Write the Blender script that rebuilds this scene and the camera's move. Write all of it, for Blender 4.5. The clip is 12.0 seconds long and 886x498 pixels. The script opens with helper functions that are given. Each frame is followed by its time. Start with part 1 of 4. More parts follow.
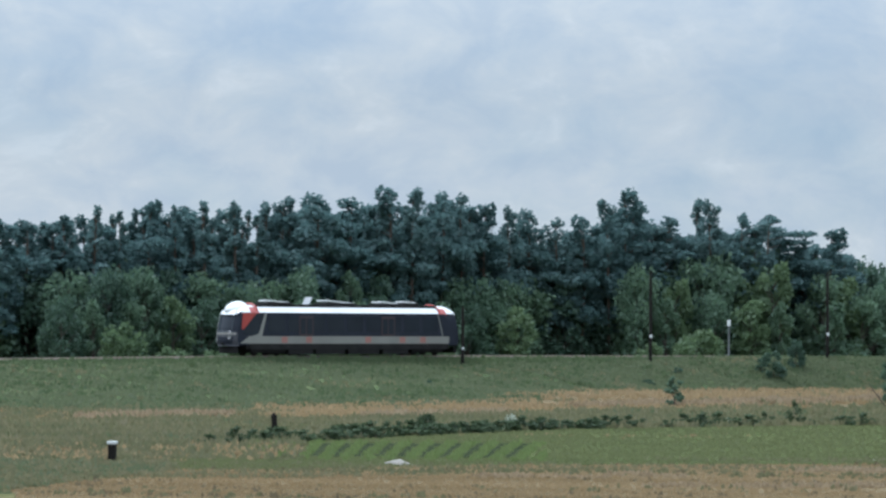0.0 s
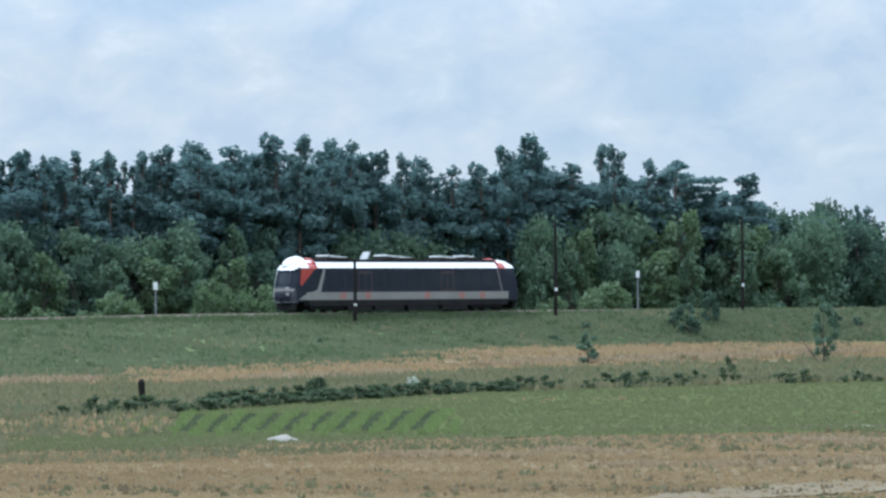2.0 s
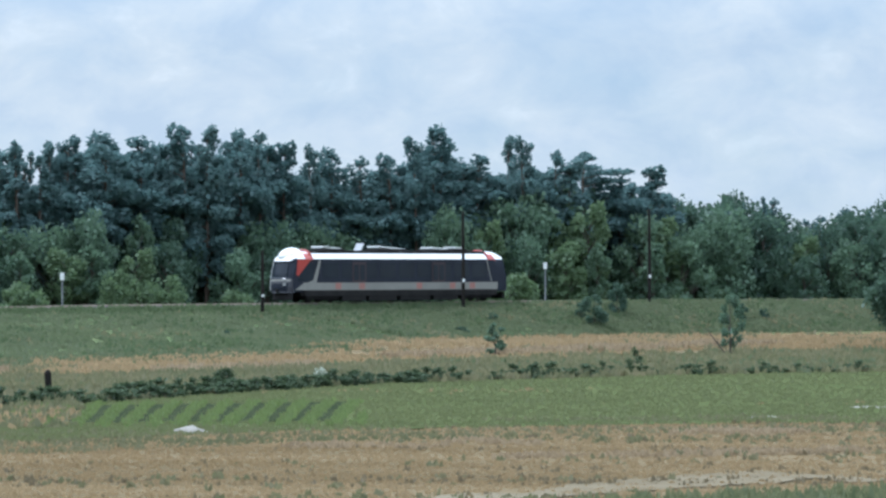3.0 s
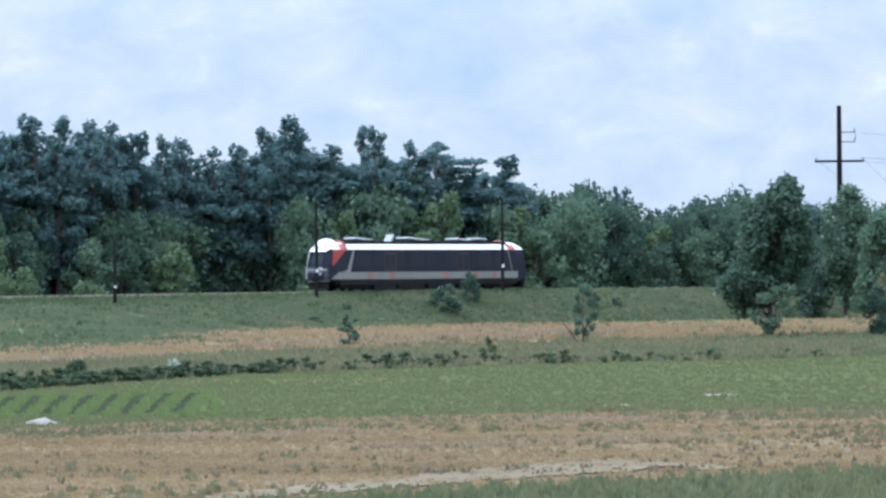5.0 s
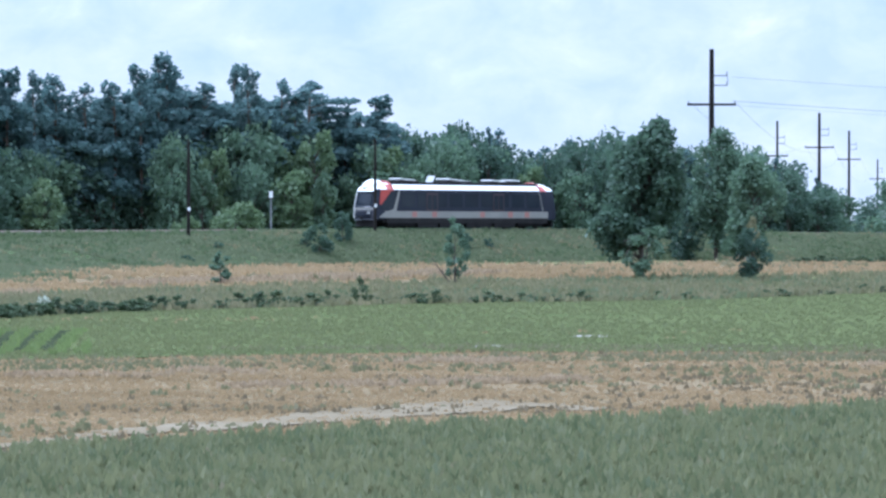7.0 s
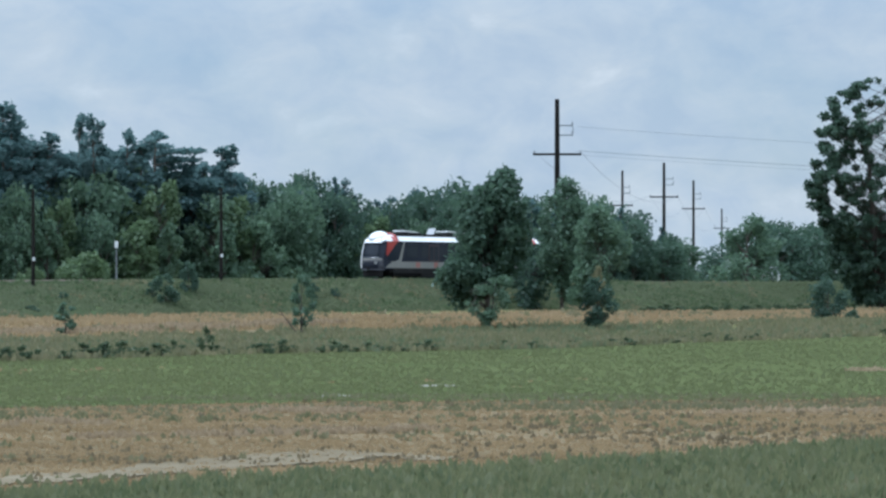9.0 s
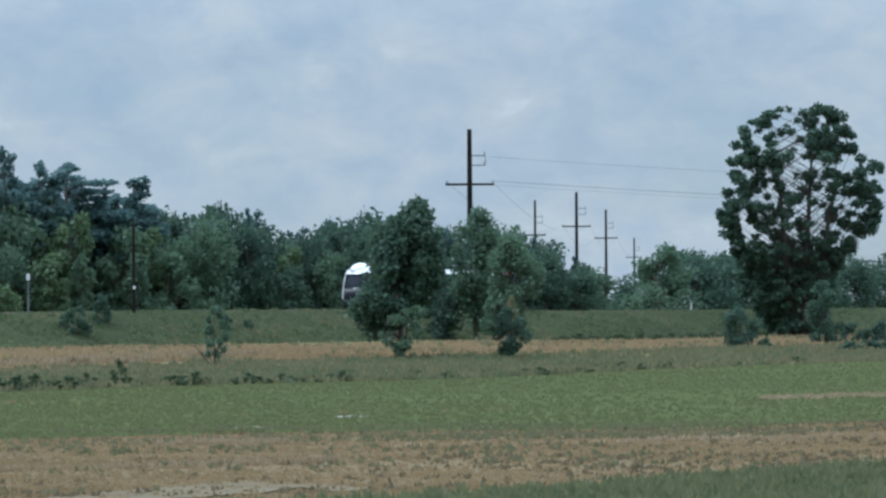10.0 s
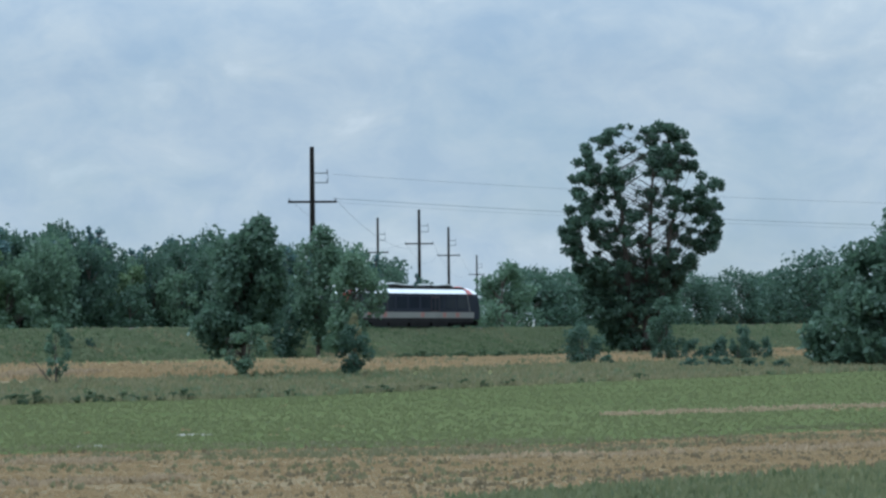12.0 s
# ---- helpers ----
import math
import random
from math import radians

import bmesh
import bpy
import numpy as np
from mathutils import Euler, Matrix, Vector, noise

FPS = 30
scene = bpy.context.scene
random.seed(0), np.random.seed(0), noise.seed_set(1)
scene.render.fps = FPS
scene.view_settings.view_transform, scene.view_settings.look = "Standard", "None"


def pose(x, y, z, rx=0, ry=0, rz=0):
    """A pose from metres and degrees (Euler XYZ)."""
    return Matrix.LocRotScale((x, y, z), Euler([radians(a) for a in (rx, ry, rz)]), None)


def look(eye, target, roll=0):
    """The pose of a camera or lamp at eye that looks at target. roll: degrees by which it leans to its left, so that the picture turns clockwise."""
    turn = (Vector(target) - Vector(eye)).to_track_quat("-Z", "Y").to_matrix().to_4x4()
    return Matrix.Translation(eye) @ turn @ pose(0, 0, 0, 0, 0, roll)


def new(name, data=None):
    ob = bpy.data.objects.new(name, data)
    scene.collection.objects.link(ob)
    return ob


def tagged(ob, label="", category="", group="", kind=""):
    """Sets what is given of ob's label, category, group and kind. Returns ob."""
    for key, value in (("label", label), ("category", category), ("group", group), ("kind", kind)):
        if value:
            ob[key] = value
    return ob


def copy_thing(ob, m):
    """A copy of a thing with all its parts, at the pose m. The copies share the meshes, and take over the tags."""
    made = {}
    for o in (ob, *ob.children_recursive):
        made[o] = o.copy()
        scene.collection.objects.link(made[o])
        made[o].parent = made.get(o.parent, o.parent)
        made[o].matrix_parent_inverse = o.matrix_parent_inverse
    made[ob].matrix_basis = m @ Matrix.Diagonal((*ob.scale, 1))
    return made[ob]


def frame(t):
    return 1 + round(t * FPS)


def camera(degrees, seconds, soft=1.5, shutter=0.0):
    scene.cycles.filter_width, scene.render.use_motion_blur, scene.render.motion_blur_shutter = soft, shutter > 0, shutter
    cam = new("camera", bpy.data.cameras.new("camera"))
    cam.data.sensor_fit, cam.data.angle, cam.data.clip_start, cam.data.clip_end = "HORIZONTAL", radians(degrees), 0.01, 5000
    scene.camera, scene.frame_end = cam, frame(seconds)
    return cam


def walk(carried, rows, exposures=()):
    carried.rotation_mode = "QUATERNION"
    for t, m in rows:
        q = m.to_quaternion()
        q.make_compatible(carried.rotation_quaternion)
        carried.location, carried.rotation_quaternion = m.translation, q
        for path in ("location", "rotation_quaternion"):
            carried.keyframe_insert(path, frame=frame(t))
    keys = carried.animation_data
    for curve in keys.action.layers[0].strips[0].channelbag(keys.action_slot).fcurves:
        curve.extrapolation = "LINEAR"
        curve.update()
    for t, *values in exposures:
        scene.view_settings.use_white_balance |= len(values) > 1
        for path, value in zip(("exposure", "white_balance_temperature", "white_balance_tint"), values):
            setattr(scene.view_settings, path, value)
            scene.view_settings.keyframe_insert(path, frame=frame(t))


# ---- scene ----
cam = camera(16.53, 12.0, soft=2.6)
EYE = 4.3
# seconds, metres across, along and up, yaw, pitch, roll
ROWS = [
    (0.0, 2.800, -18.700, 0.258, 8.270, 1.755, -0.466),
    (0.1, 2.240, -14.960, 0.206, 8.238, 1.724, -0.328),
    (0.2, 1.680, -11.220, 0.155, 8.205, 1.692, -0.190),
    (0.3, 1.120, -7.480, 0.103, 8.173, 1.661, -0.053),
    (0.4, 0.560, -3.740, 0.052, 8.140, 1.629, 0.085),
    (0.5, 0.000, 0.000, 0.000, 8.108, 1.598, 0.223),
    (1.0, 0, 0, 0, 7.675, 1.365, 0.259),
    (1.5, 0, 0, 0, 6.780, 1.226, 0.321),
    (2.0, 0, 0, 0, 6.204, 0.981, 0.284),
    (2.5, 0, 0, 0, 5.332, 0.949, 0.252),
    (3.0, 0, 0, 0, 4.469, 0.806, 0.204),
    (3.5, 0, 0, 0, 3.688, 0.851, 0.222),
    (3.7, 0, 0, 0, 3.377, 0.896, 0.23),
    (5.3, 0, 0, 0, 1.295, 0.350, 0.480),
    (5.5, 0, 0, 0, 1.005, 0.116, 0.456),
    (6.0, 0, 0, 0, 0.566, -0.425, 0.204),
    (6.5, 0, 0, 0, 0.000, -0.679, 0.000),
    (7.0, 0, 0, 0, -0.681, -0.534, -0.051),
    (7.2, 0, 0, 0, -1.006, -0.471, -0.04),
    (8.8, 0, 0, 0, -3.184, 0.219, -0.03),
    (9.0, 0, 0, 0, -3.565, 0.399, 0.043),
    (9.5, 0, 0, 0, -4.304, 0.606, 0.246),
    (10.0, 0, 0, 0, -5.194, 0.964, 0.393),
    (10.5, 0, 0, 0, -6.038, 1.177, 0.514),
    (11.0, 0, 0, 0, -6.695, 1.284, 0.594),
    (11.5, 0, 0, 0, -7.362, 1.281, 0.589),
    (12.0, 0, 0, 0, -8.145, 1.267, 0.557),
]
EXPOSURES = [
    (0.0, -0.04, 5320, 11), (0.3, 0.16, 5290, 10), (0.5, -0.18, 5260, 10), (0.7, -0.04, 5240, 10), (1.0, 0.03, 5200, 8.5), (1.5, 0.34, 5180, 10.5), (2.0, 0.2, 5160, 10.5),
    (2.5, 0.22, 5160, 10.5), (3.5, 0.28, 5160, 12), (4.4, 0.36, 5100, 14), (5.5, 0.45, 4980, 16), (6.0, 0.6, 4850, 17), (6.5, 0.58, 4820, 18), (7.2, 0.54, 4820, 18), (8.8, 0.03, 5120, 11),
    (9.5, -0.13, 5120, 9), (10.5, -0.25, 5050, 7), (11.2, -0.3, 5030, 5), (11.5, -0.32, 5030, 5), (12.0, -0.14, 5030, 7),
]
walk(cam, [(t, pose(across, along, EYE + up, 90 + pitch, roll, yaw)) for t, across, along, up, yaw, pitch, roll in ROWS], EXPOSURES)

# ---- world and sun ----
SUN_EL, SUN_AZ = 55, -72          # degrees above the ground, degrees clockwise from straight ahead
world = bpy.data.worlds.new("sky")
scene.world = world
world.use_nodes = True


def ramp_node(n, stops):
    r = n.new("ShaderNodeValToRGB")
    while len(r.color_ramp.elements) < len(stops):
        r.color_ramp.elements.new(0.5)
    for e, (p, c) in zip(r.color_ramp.elements, stops):
        e.position, e.color = p, (*c, 1)
    return r


def build_sky():
    nt = world.node_tree
    n, l = nt.nodes, nt.links
    n.clear()
    out = n.new("ShaderNodeOutputWorld")
    bg = n.new("ShaderNodeBackground")
    sky = n.new("ShaderNodeTexSky")
    sky.sky_type, sky.sun_disc = "NISHITA", False
    sky.sun_elevation, sky.sun_rotation = radians(SUN_EL), radians(SUN_AZ)
    sky.air_density, sky.dust_density, sky.ozone_density = 1.0, 0.2, 2.0
    gain = n.new("ShaderNodeMix")
    gain.data_type, gain.blend_type = "RGBA", "MULTIPLY"
    gain.inputs["Factor"].default_value = 1.0
    gain.inputs["B"].default_value = (0.0665, 0.0725, 0.079, 1)
    l.new(sky.outputs[0], gain.inputs["A"])
    co = n.new("ShaderNodeTexCoord")
    mp = n.new("ShaderNodeMapping")
    mp.inputs["Scale"].default_value = (1.0, 1.0, 1.6)
    l.new(co.outputs["Generated"], mp.inputs["Vector"])
    big = n.new("ShaderNodeTexNoise")
    big.inputs["Scale"].default_value, big.inputs["Detail"].default_value = 15.0, 8.0
    big.inputs["Roughness"].default_value, big.inputs["Distortion"].default_value = 0.55, 0.15
    l.new(mp.outputs[0], big.inputs["Vector"])
    ramp = n.new("ShaderNodeValToRGB")
    ramp.color_ramp.elements[0].position, ramp.color_ramp.elements[1].position = 0.05, 0.58
    ramp.color_ramp.elements[0].color = (0.3, 0.3, 0.3, 1)
    l.new(big.outputs["Fac"], ramp.inputs[0])
    mix = n.new("ShaderNodeMix")
    mix.data_type = "RGBA"
    l.new(ramp.outputs[0], mix.inputs["Factor"])
    l.new(gain.outputs["Result"], mix.inputs["A"])
    # an even cloud cover is brighter overhead than at the horizon
    up = n.new("ShaderNodeSeparateXYZ")
    l.new(co.outputs["Generated"], up.inputs[0])
    lift = n.new("ShaderNodeMapRange")
    lift.inputs["From Min"].default_value, lift.inputs["From Max"].default_value = 0.08, 1.0
    lift.inputs["To Min"].default_value, lift.inputs["To Max"].default_value = 1.0, 4.5
    l.new(up.outputs["Z"], lift.inputs["Value"])
    cloud = n.new("ShaderNodeMix")
    cloud.data_type, cloud.blend_type = "RGBA", "MULTIPLY"
    cloud.inputs["Factor"].default_value = 1.0
    puff = n.new("ShaderNodeTexNoise")
    puff.inputs["Scale"].default_value, puff.inputs["Detail"].default_value = 34.0, 8.0
    puff.inputs["Roughness"].default_value, puff.inputs["Distortion"].default_value = 0.6, 0.35
    l.new(mp.outputs[0], puff.inputs["Vector"])
    lit = ramp_node(n, [(0.36, (0.535, 0.572, 0.562)), (0.5, (0.6, 0.62, 0.582)), (0.6, (0.645, 0.65, 0.592)), (0.7, (0.725, 0.715, 0.64))])
    l.new(puff.outputs["Fac"], lit.inputs[0])
    l.new(lit.outputs[0], cloud.inputs["A"])
    l.new(lift.outputs[0], cloud.inputs["B"])
    l.new(cloud.outputs["Result"], mix.inputs["B"])
    l.new(mix.outputs["Result"], bg.inputs["Color"])
    bg.inputs["Strength"].default_value = 1.0
    l.new(bg.outputs[0], out.inputs["Surface"])


build_sky()
sun = new("sun", bpy.data.lights.new("sun", "SUN"))
sun.data.energy, sun.data.angle, sun.data.color = 2.6, radians(3.0), (1.0, 0.95, 0.87)
sa, se = radians(SUN_AZ), radians(SUN_EL)
sun.matrix_world = look((math.sin(sa) * math.cos(se) * 400, math.cos(sa) * math.cos(se) * 400, math.sin(se) * 400), (0, 0, 0))


# ---- materials ----
def shader(name):
    m = bpy.data.materials.new(name)
    m.use_nodes = True
    return m, m.node_tree.nodes, m.node_tree.links, m.node_tree.nodes["Principled BSDF"]


def noise_node(n, l, scale, detail=4.0, stretch=(1, 1, 1), rough=0.55):
    co = n.new("ShaderNodeTexCoord")
    mp = n.new("ShaderNodeMapping")
    mp.inputs["Scale"].default_value = stretch
    t = n.new("ShaderNodeTexNoise")
    t.inputs["Scale"].default_value, t.inputs["Detail"].default_value, t.inputs["Roughness"].default_value = scale, detail, rough
    l.new(co.outputs["Object"], mp.inputs["Vector"])
    l.new(mp.outputs[0], t.inputs["Vector"])
    return t


def surface(name, a, b, scale=2.0, rough=0.6, metal=0.0, bump=0.15, coat=0.0, fine=22.0, spec=0.5):
    """A solid surface whose colour drifts between a and b at two scales, with fine relief."""
    m, n, l, p = shader(name)
    t1, t2 = noise_node(n, l, scale), noise_node(n, l, scale * fine, 3)
    mx = n.new("ShaderNodeMath")
    mx.operation, mx.inputs[1].default_value = "MULTIPLY_ADD", 0.45
    l.new(t2.outputs["Fac"], mx.inputs[0])
    half = n.new("ShaderNodeMath")
    half.operation, half.inputs[1].default_value = "MULTIPLY", 0.6
    l.new(t1.outputs["Fac"], half.inputs[0])
    l.new(half.outputs[0], mx.inputs[2])
    r = ramp_node(n, [(0.3, a), (0.72, b)])
    l.new(mx.outputs[0], r.inputs[0])
    l.new(r.outputs[0], p.inputs["Base Color"])
    p.inputs["Roughness"].default_value, p.inputs["Metallic"].default_value = rough, metal
    p.inputs["Coat Weight"].default_value = coat
    p.inputs["Specular IOR Level"].default_value = spec
    if bump:
        bp = n.new("ShaderNodeBump")
        bp.inputs["Strength"].default_value, bp.inputs["Distance"].default_value = bump, 0.02
        l.new(t2.outputs["Fac"], bp.inputs["Height"])
        l.new(bp.outputs[0], p.inputs["Normal"])
    return m


def leafy(name, cols, through_light=0.35, patch=(0.35, (1, 1, 1)), single=0.5, broad=0.35, sheen=0.018):
    """Leaves or grass: colour by leaf, some light passes through, a waxy sheen."""
    m, n, l, p = shader(name)
    geo, info = n.new("ShaderNodeNewGeometry"), n.new("ShaderNodeObjectInfo")
    t = noise_node(n, l, patch[0], 4, patch[1])
    add = n.new("ShaderNodeMath")
    add.operation, add.inputs[1].default_value = "MULTIPLY_ADD", single
    l.new(geo.outputs["Random Per Island"], add.inputs[0])
    sub = n.new("ShaderNodeMath")
    sub.operation, sub.inputs[1].default_value = "MULTIPLY_ADD", 0.25
    l.new(info.outputs["Random"], sub.inputs[0])
    k = n.new("ShaderNodeMath")
    k.operation, k.inputs[1].default_value = "MULTIPLY", broad
    l.new(t.outputs["Fac"], k.inputs[0])
    l.new(k.outputs[0], sub.inputs[2])
    l.new(sub.outputs[0], add.inputs[2])
    r = ramp_node(n, [(i / (len(cols) - 1) * 0.75 + 0.12, c) for i, c in enumerate(cols)])
    l.new(add.outputs[0], r.inputs[0])
    d, tr, mix = n.new("ShaderNodeBsdfDiffuse"), n.new("ShaderNodeBsdfTranslucent"), n.new("ShaderNodeMixShader")
    l.new(r.outputs[0], d.inputs["Color"])
    l.new(r.outputs[0], tr.inputs["Color"])
    mix.inputs[0].default_value = through_light
    l.new(d.outputs[0], mix.inputs[1])
    l.new(tr.outputs[0], mix.inputs[2])
    wax, both = n.new("ShaderNodeBsdfGlossy"), n.new("ShaderNodeMixShader")
    wax.inputs["Roughness"].default_value, wax.inputs["Color"].default_value = 0.5, (0.9, 0.95, 1.0, 1)
    both.inputs[0].default_value = sheen
    l.new(mix.outputs[0], both.inputs[1])
    l.new(wax.outputs[0], both.inputs[2])
    l.new(both.outputs[0], n["Material Output"].inputs["Surface"])
    return m


def soil(name, stops, scale, stretch, fine=1.6):
    """Open ground seen flat: patches drawn out along the strips, and a fine grain."""
    m, n, l, p = shader(name)
    t1, t2 = noise_node(n, l, scale, 5, stretch), noise_node(n, l, fine, 5)
    a, b = n.new("ShaderNodeMath"), n.new("ShaderNodeMath")
    a.operation, a.inputs[1].default_value = "MULTIPLY", 0.62
    l.new(t1.outputs["Fac"], a.inputs[0])
    b.operation, b.inputs[1].default_value = "MULTIPLY_ADD", 0.38
    l.new(t2.outputs["Fac"], b.inputs[0])
    l.new(a.outputs[0], b.inputs[2])
    r = ramp_node(n, stops)
    l.new(b.outputs[0], r.inputs[0])
    l.new(r.outputs[0], p.inputs["Base Color"])
    p.inputs["Roughness"].default_value = 0.95
    p.inputs["Specular IOR Level"].default_value = 0.0
    bp = n.new("ShaderNodeBump")
    bp.inputs["Strength"].default_value, bp.inputs["Distance"].default_value = 0.6, 0.08
    l.new(t2.outputs["Fac"], bp.inputs["Height"])
    l.new(bp.outputs[0], p.inputs["Normal"])
    return m


M_MEADOW = soil("rough_meadow", [(0.3, (0.0616, 0.0748, 0.0352)), (0.5, (0.114, 0.114, 0.0528)), (0.68, (0.211, 0.176, 0.0968))], 0.05, (0.35, 1, 1))
M_GREEN = soil("green_field", [(0.3, (0.0616, 0.0757, 0.0317)), (0.52, (0.0792, 0.0933, 0.0387)), (0.7, (0.0986, 0.109, 0.0493))], 0.12, (0.25, 1, 1))
M_DRY = soil("dry_grass_ground", [(0.3, (0.0936, 0.0744, 0.0426)), (0.5, (0.144, 0.112, 0.0654)), (0.7, (0.19, 0.15, 0.0929))], 0.12, (0.18, 1, 1))
M_CROP = soil("crop_soil", [(0.3, (0.0298, 0.051, 0.0213)), (0.55, (0.0595, 0.085, 0.0382)), (0.75, (0.136, 0.111, 0.068))], 0.6, (0.5, 1, 1))
M_FURROW = soil("dark_furrow_soil", [(0.3, (0.022, 0.03, 0.016)), (0.55, (0.04, 0.048, 0.026)), (0.75, (0.06, 0.066, 0.038))], 0.9, (1, 1, 1))
M_SAND = soil("sandy_track", [(0.3, (0.118, 0.0951, 0.0602)), (0.55, (0.165, 0.138, 0.0929)), (0.75, (0.21, 0.181, 0.129))], 0.5, (0.3, 1, 1))
M_BANK = soil("bank_turf", [(0.3, (0.054, 0.0774, 0.0378)), (0.5, (0.0855, 0.113, 0.0522)), (0.7, (0.14, 0.151, 0.0774))], 0.15, (0.6, 0.6, 1))
M_BALLAST = surface("ballast", (0.026, 0.024, 0.023), (0.075, 0.07, 0.066), 1.5, 0.95, bump=0.6)
M_RAIL = surface("rail_steel", (0.16, 0.11, 0.08), (0.3, 0.25, 0.21), 3, 0.45, 0.7)

# needle colour is paler and bluer, to hold the haze over the wood
M_PINE = leafy("pine_needles", [(0.0802, 0.142, 0.144), (0.114, 0.185, 0.179), (0.154, 0.227, 0.216)], 0.52, single=0.28)
M_LEAF = leafy("broad_leaves", [(0.0862, 0.139, 0.0931), (0.121, 0.188, 0.116), (0.161, 0.23, 0.136)], 0.48, single=0.28)
M_LEAF_LIGHT = leafy("light_leaves", [(0.0935, 0.143, 0.0726), (0.127, 0.185, 0.0902), (0.165, 0.226, 0.11)], 0.45, single=0.28)
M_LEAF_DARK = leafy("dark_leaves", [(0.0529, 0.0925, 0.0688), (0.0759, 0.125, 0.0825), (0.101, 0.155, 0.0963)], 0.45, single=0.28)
M_GRASS = leafy("grass_blades", [(0.107, 0.136, 0.0702), (0.132, 0.163, 0.0836), (0.163, 0.187, 0.104)], 0.5, (0.4, (0.05, 0.6, 1)), 0.2, 1.0)
M_FIELDLEAF = leafy("field_leaves", [(0.117, 0.141, 0.0566), (0.142, 0.164, 0.0671), (0.173, 0.188, 0.0833)], 0.5, (0.4, (0.05, 0.6, 1)), 0.2, 1.0)
M_BLEACHED = leafy("bleached_blades", [(0.265, 0.198, 0.118), (0.339, 0.261, 0.163), (0.414, 0.325, 0.212)], 0.5)
M_OLIVE = leafy("weed_blades", [(0.0975, 0.118, 0.0567), (0.162, 0.166, 0.085), (0.251, 0.223, 0.13)], 0.5, (0.45, (0.14, 0.5, 1)), 0.25, 0.8)
M_STRAW = leafy("straw_blades", [(0.187, 0.135, 0.0667), (0.285, 0.206, 0.106), (0.373, 0.279, 0.155)], 0.5, (0.4, (0.05, 0.6, 1)), 0.2, 1.0)
M_CROPLEAF = leafy("crop_leaves", [(0.0518, 0.0798, 0.0424), (0.104, 0.132, 0.0636), (0.196, 0.202, 0.101)], 0.45, (0.9, (0.6, 0.7, 1)), 0.3, 0.75)
M_ROW = leafy("crop_row_leaves", [(0.14, 0.185, 0.062), (0.175, 0.225, 0.078), (0.21, 0.26, 0.098)], 0.5, single=0.3)
M_BROWN = leafy("brown_stalks", [(0.115, 0.0954, 0.0575), (0.172, 0.14, 0.0839), (0.236, 0.19, 0.115)], 0.45, single=0.4)
M_WEED = leafy("dark_weed_leaves", [(0.04, 0.062, 0.032), (0.058, 0.087, 0.042), (0.08, 0.112, 0.054)], 0.4)
M_BANKWEED = leafy("bank_weed_leaves", [(0.085, 0.118, 0.056), (0.11, 0.148, 0.07), (0.142, 0.178, 0.088)], 0.45)
M_BARK = surface("bark", (0.035, 0.03, 0.026), (0.095, 0.078, 0.062), 2.0, 0.9, bump=0.5)
M_PINEBARK = surface("pine_bark", (0.05, 0.04, 0.032), (0.12, 0.085, 0.062), 1.2, 0.9, bump=0.5)
M_POLE = surface("weathered_pole", (0.00924, 0.00825, 0.00759), (0.0248, 0.0218, 0.0198), 1.2, 0.85, bump=0.3, spec=0.1)
M_STEEL = surface("grey_steel", (0.14, 0.15, 0.16), (0.24, 0.25, 0.26), 0.8, 0.6, 0.3)
M_STONE = surface("pale_stone", (0.156, 0.143, 0.119), (0.281, 0.259, 0.224), 1.6, 0.85, bump=0.4)
M_PALE = surface("pale_paint", (0.55, 0.56, 0.55), (0.75, 0.76, 0.76), 1.5, 0.5)

M_WHITE = surface("white_coach_paint", (0.66, 0.67, 0.67), (0.8, 0.8, 0.8), 0.5, 0.32, bump=0.02, coat=0.4)
M_GLOSS = surface("glossy_white_paint", (0.74, 0.75, 0.75), (0.8, 0.8, 0.8), 0.5, 0.22, bump=0.0, coat=0.9)
# cream paint darkened in its colour for the shade on the flank
M_CREAM = surface("shade_toned_cream_paint", (0.167, 0.164, 0.149), (0.236, 0.229, 0.208), 0.6, 0.5, bump=0.03)
M_RED = surface("red_coach_paint", (0.295, 0.0319, 0.024), (0.377, 0.051, 0.0375), 0.7, 0.32, bump=0.02, coat=0.3)
M_DULLRED = surface("faded_red_paint", (0.25, 0.115, 0.095), (0.33, 0.155, 0.13), 0.7, 0.5, bump=0.02)
M_MAROON = surface("dull_red_paint", (0.0272, 0.0176, 0.0225), (0.04, 0.0224, 0.027), 0.7, 0.35, bump=0.02)
# black paint with the blue of the haze put into its colour
M_BAND = surface("window_band_black", (0.0114, 0.0137, 0.0213), (0.0228, 0.0273, 0.0425), 0.8, 0.5, bump=0.01, spec=0.2)
M_GLASS = surface("tinted_glass", (0.012, 0.015, 0.022), (0.022, 0.028, 0.038), 0.4, 0.2, bump=0.0, spec=0.3)
M_UNDER = surface("underframe_black", (0.01, 0.01, 0.011), (0.028, 0.027, 0.026), 1.2, 0.8, bump=0.2, spec=0.1)
M_ROOF = surface("roof_grey", (0.24, 0.25, 0.26), (0.36, 0.37, 0.38), 0.7, 0.55, bump=0.05)
M_NOSE = surface("dark_nose", (0.045, 0.046, 0.055), (0.085, 0.086, 0.1), 0.7, 0.5, bump=0.02, spec=0.3)
M_LAMP = surface("lamp_lens", (0.175, 0.175, 0.168), (0.245, 0.245, 0.238), 3, 0.12, bump=0.0)


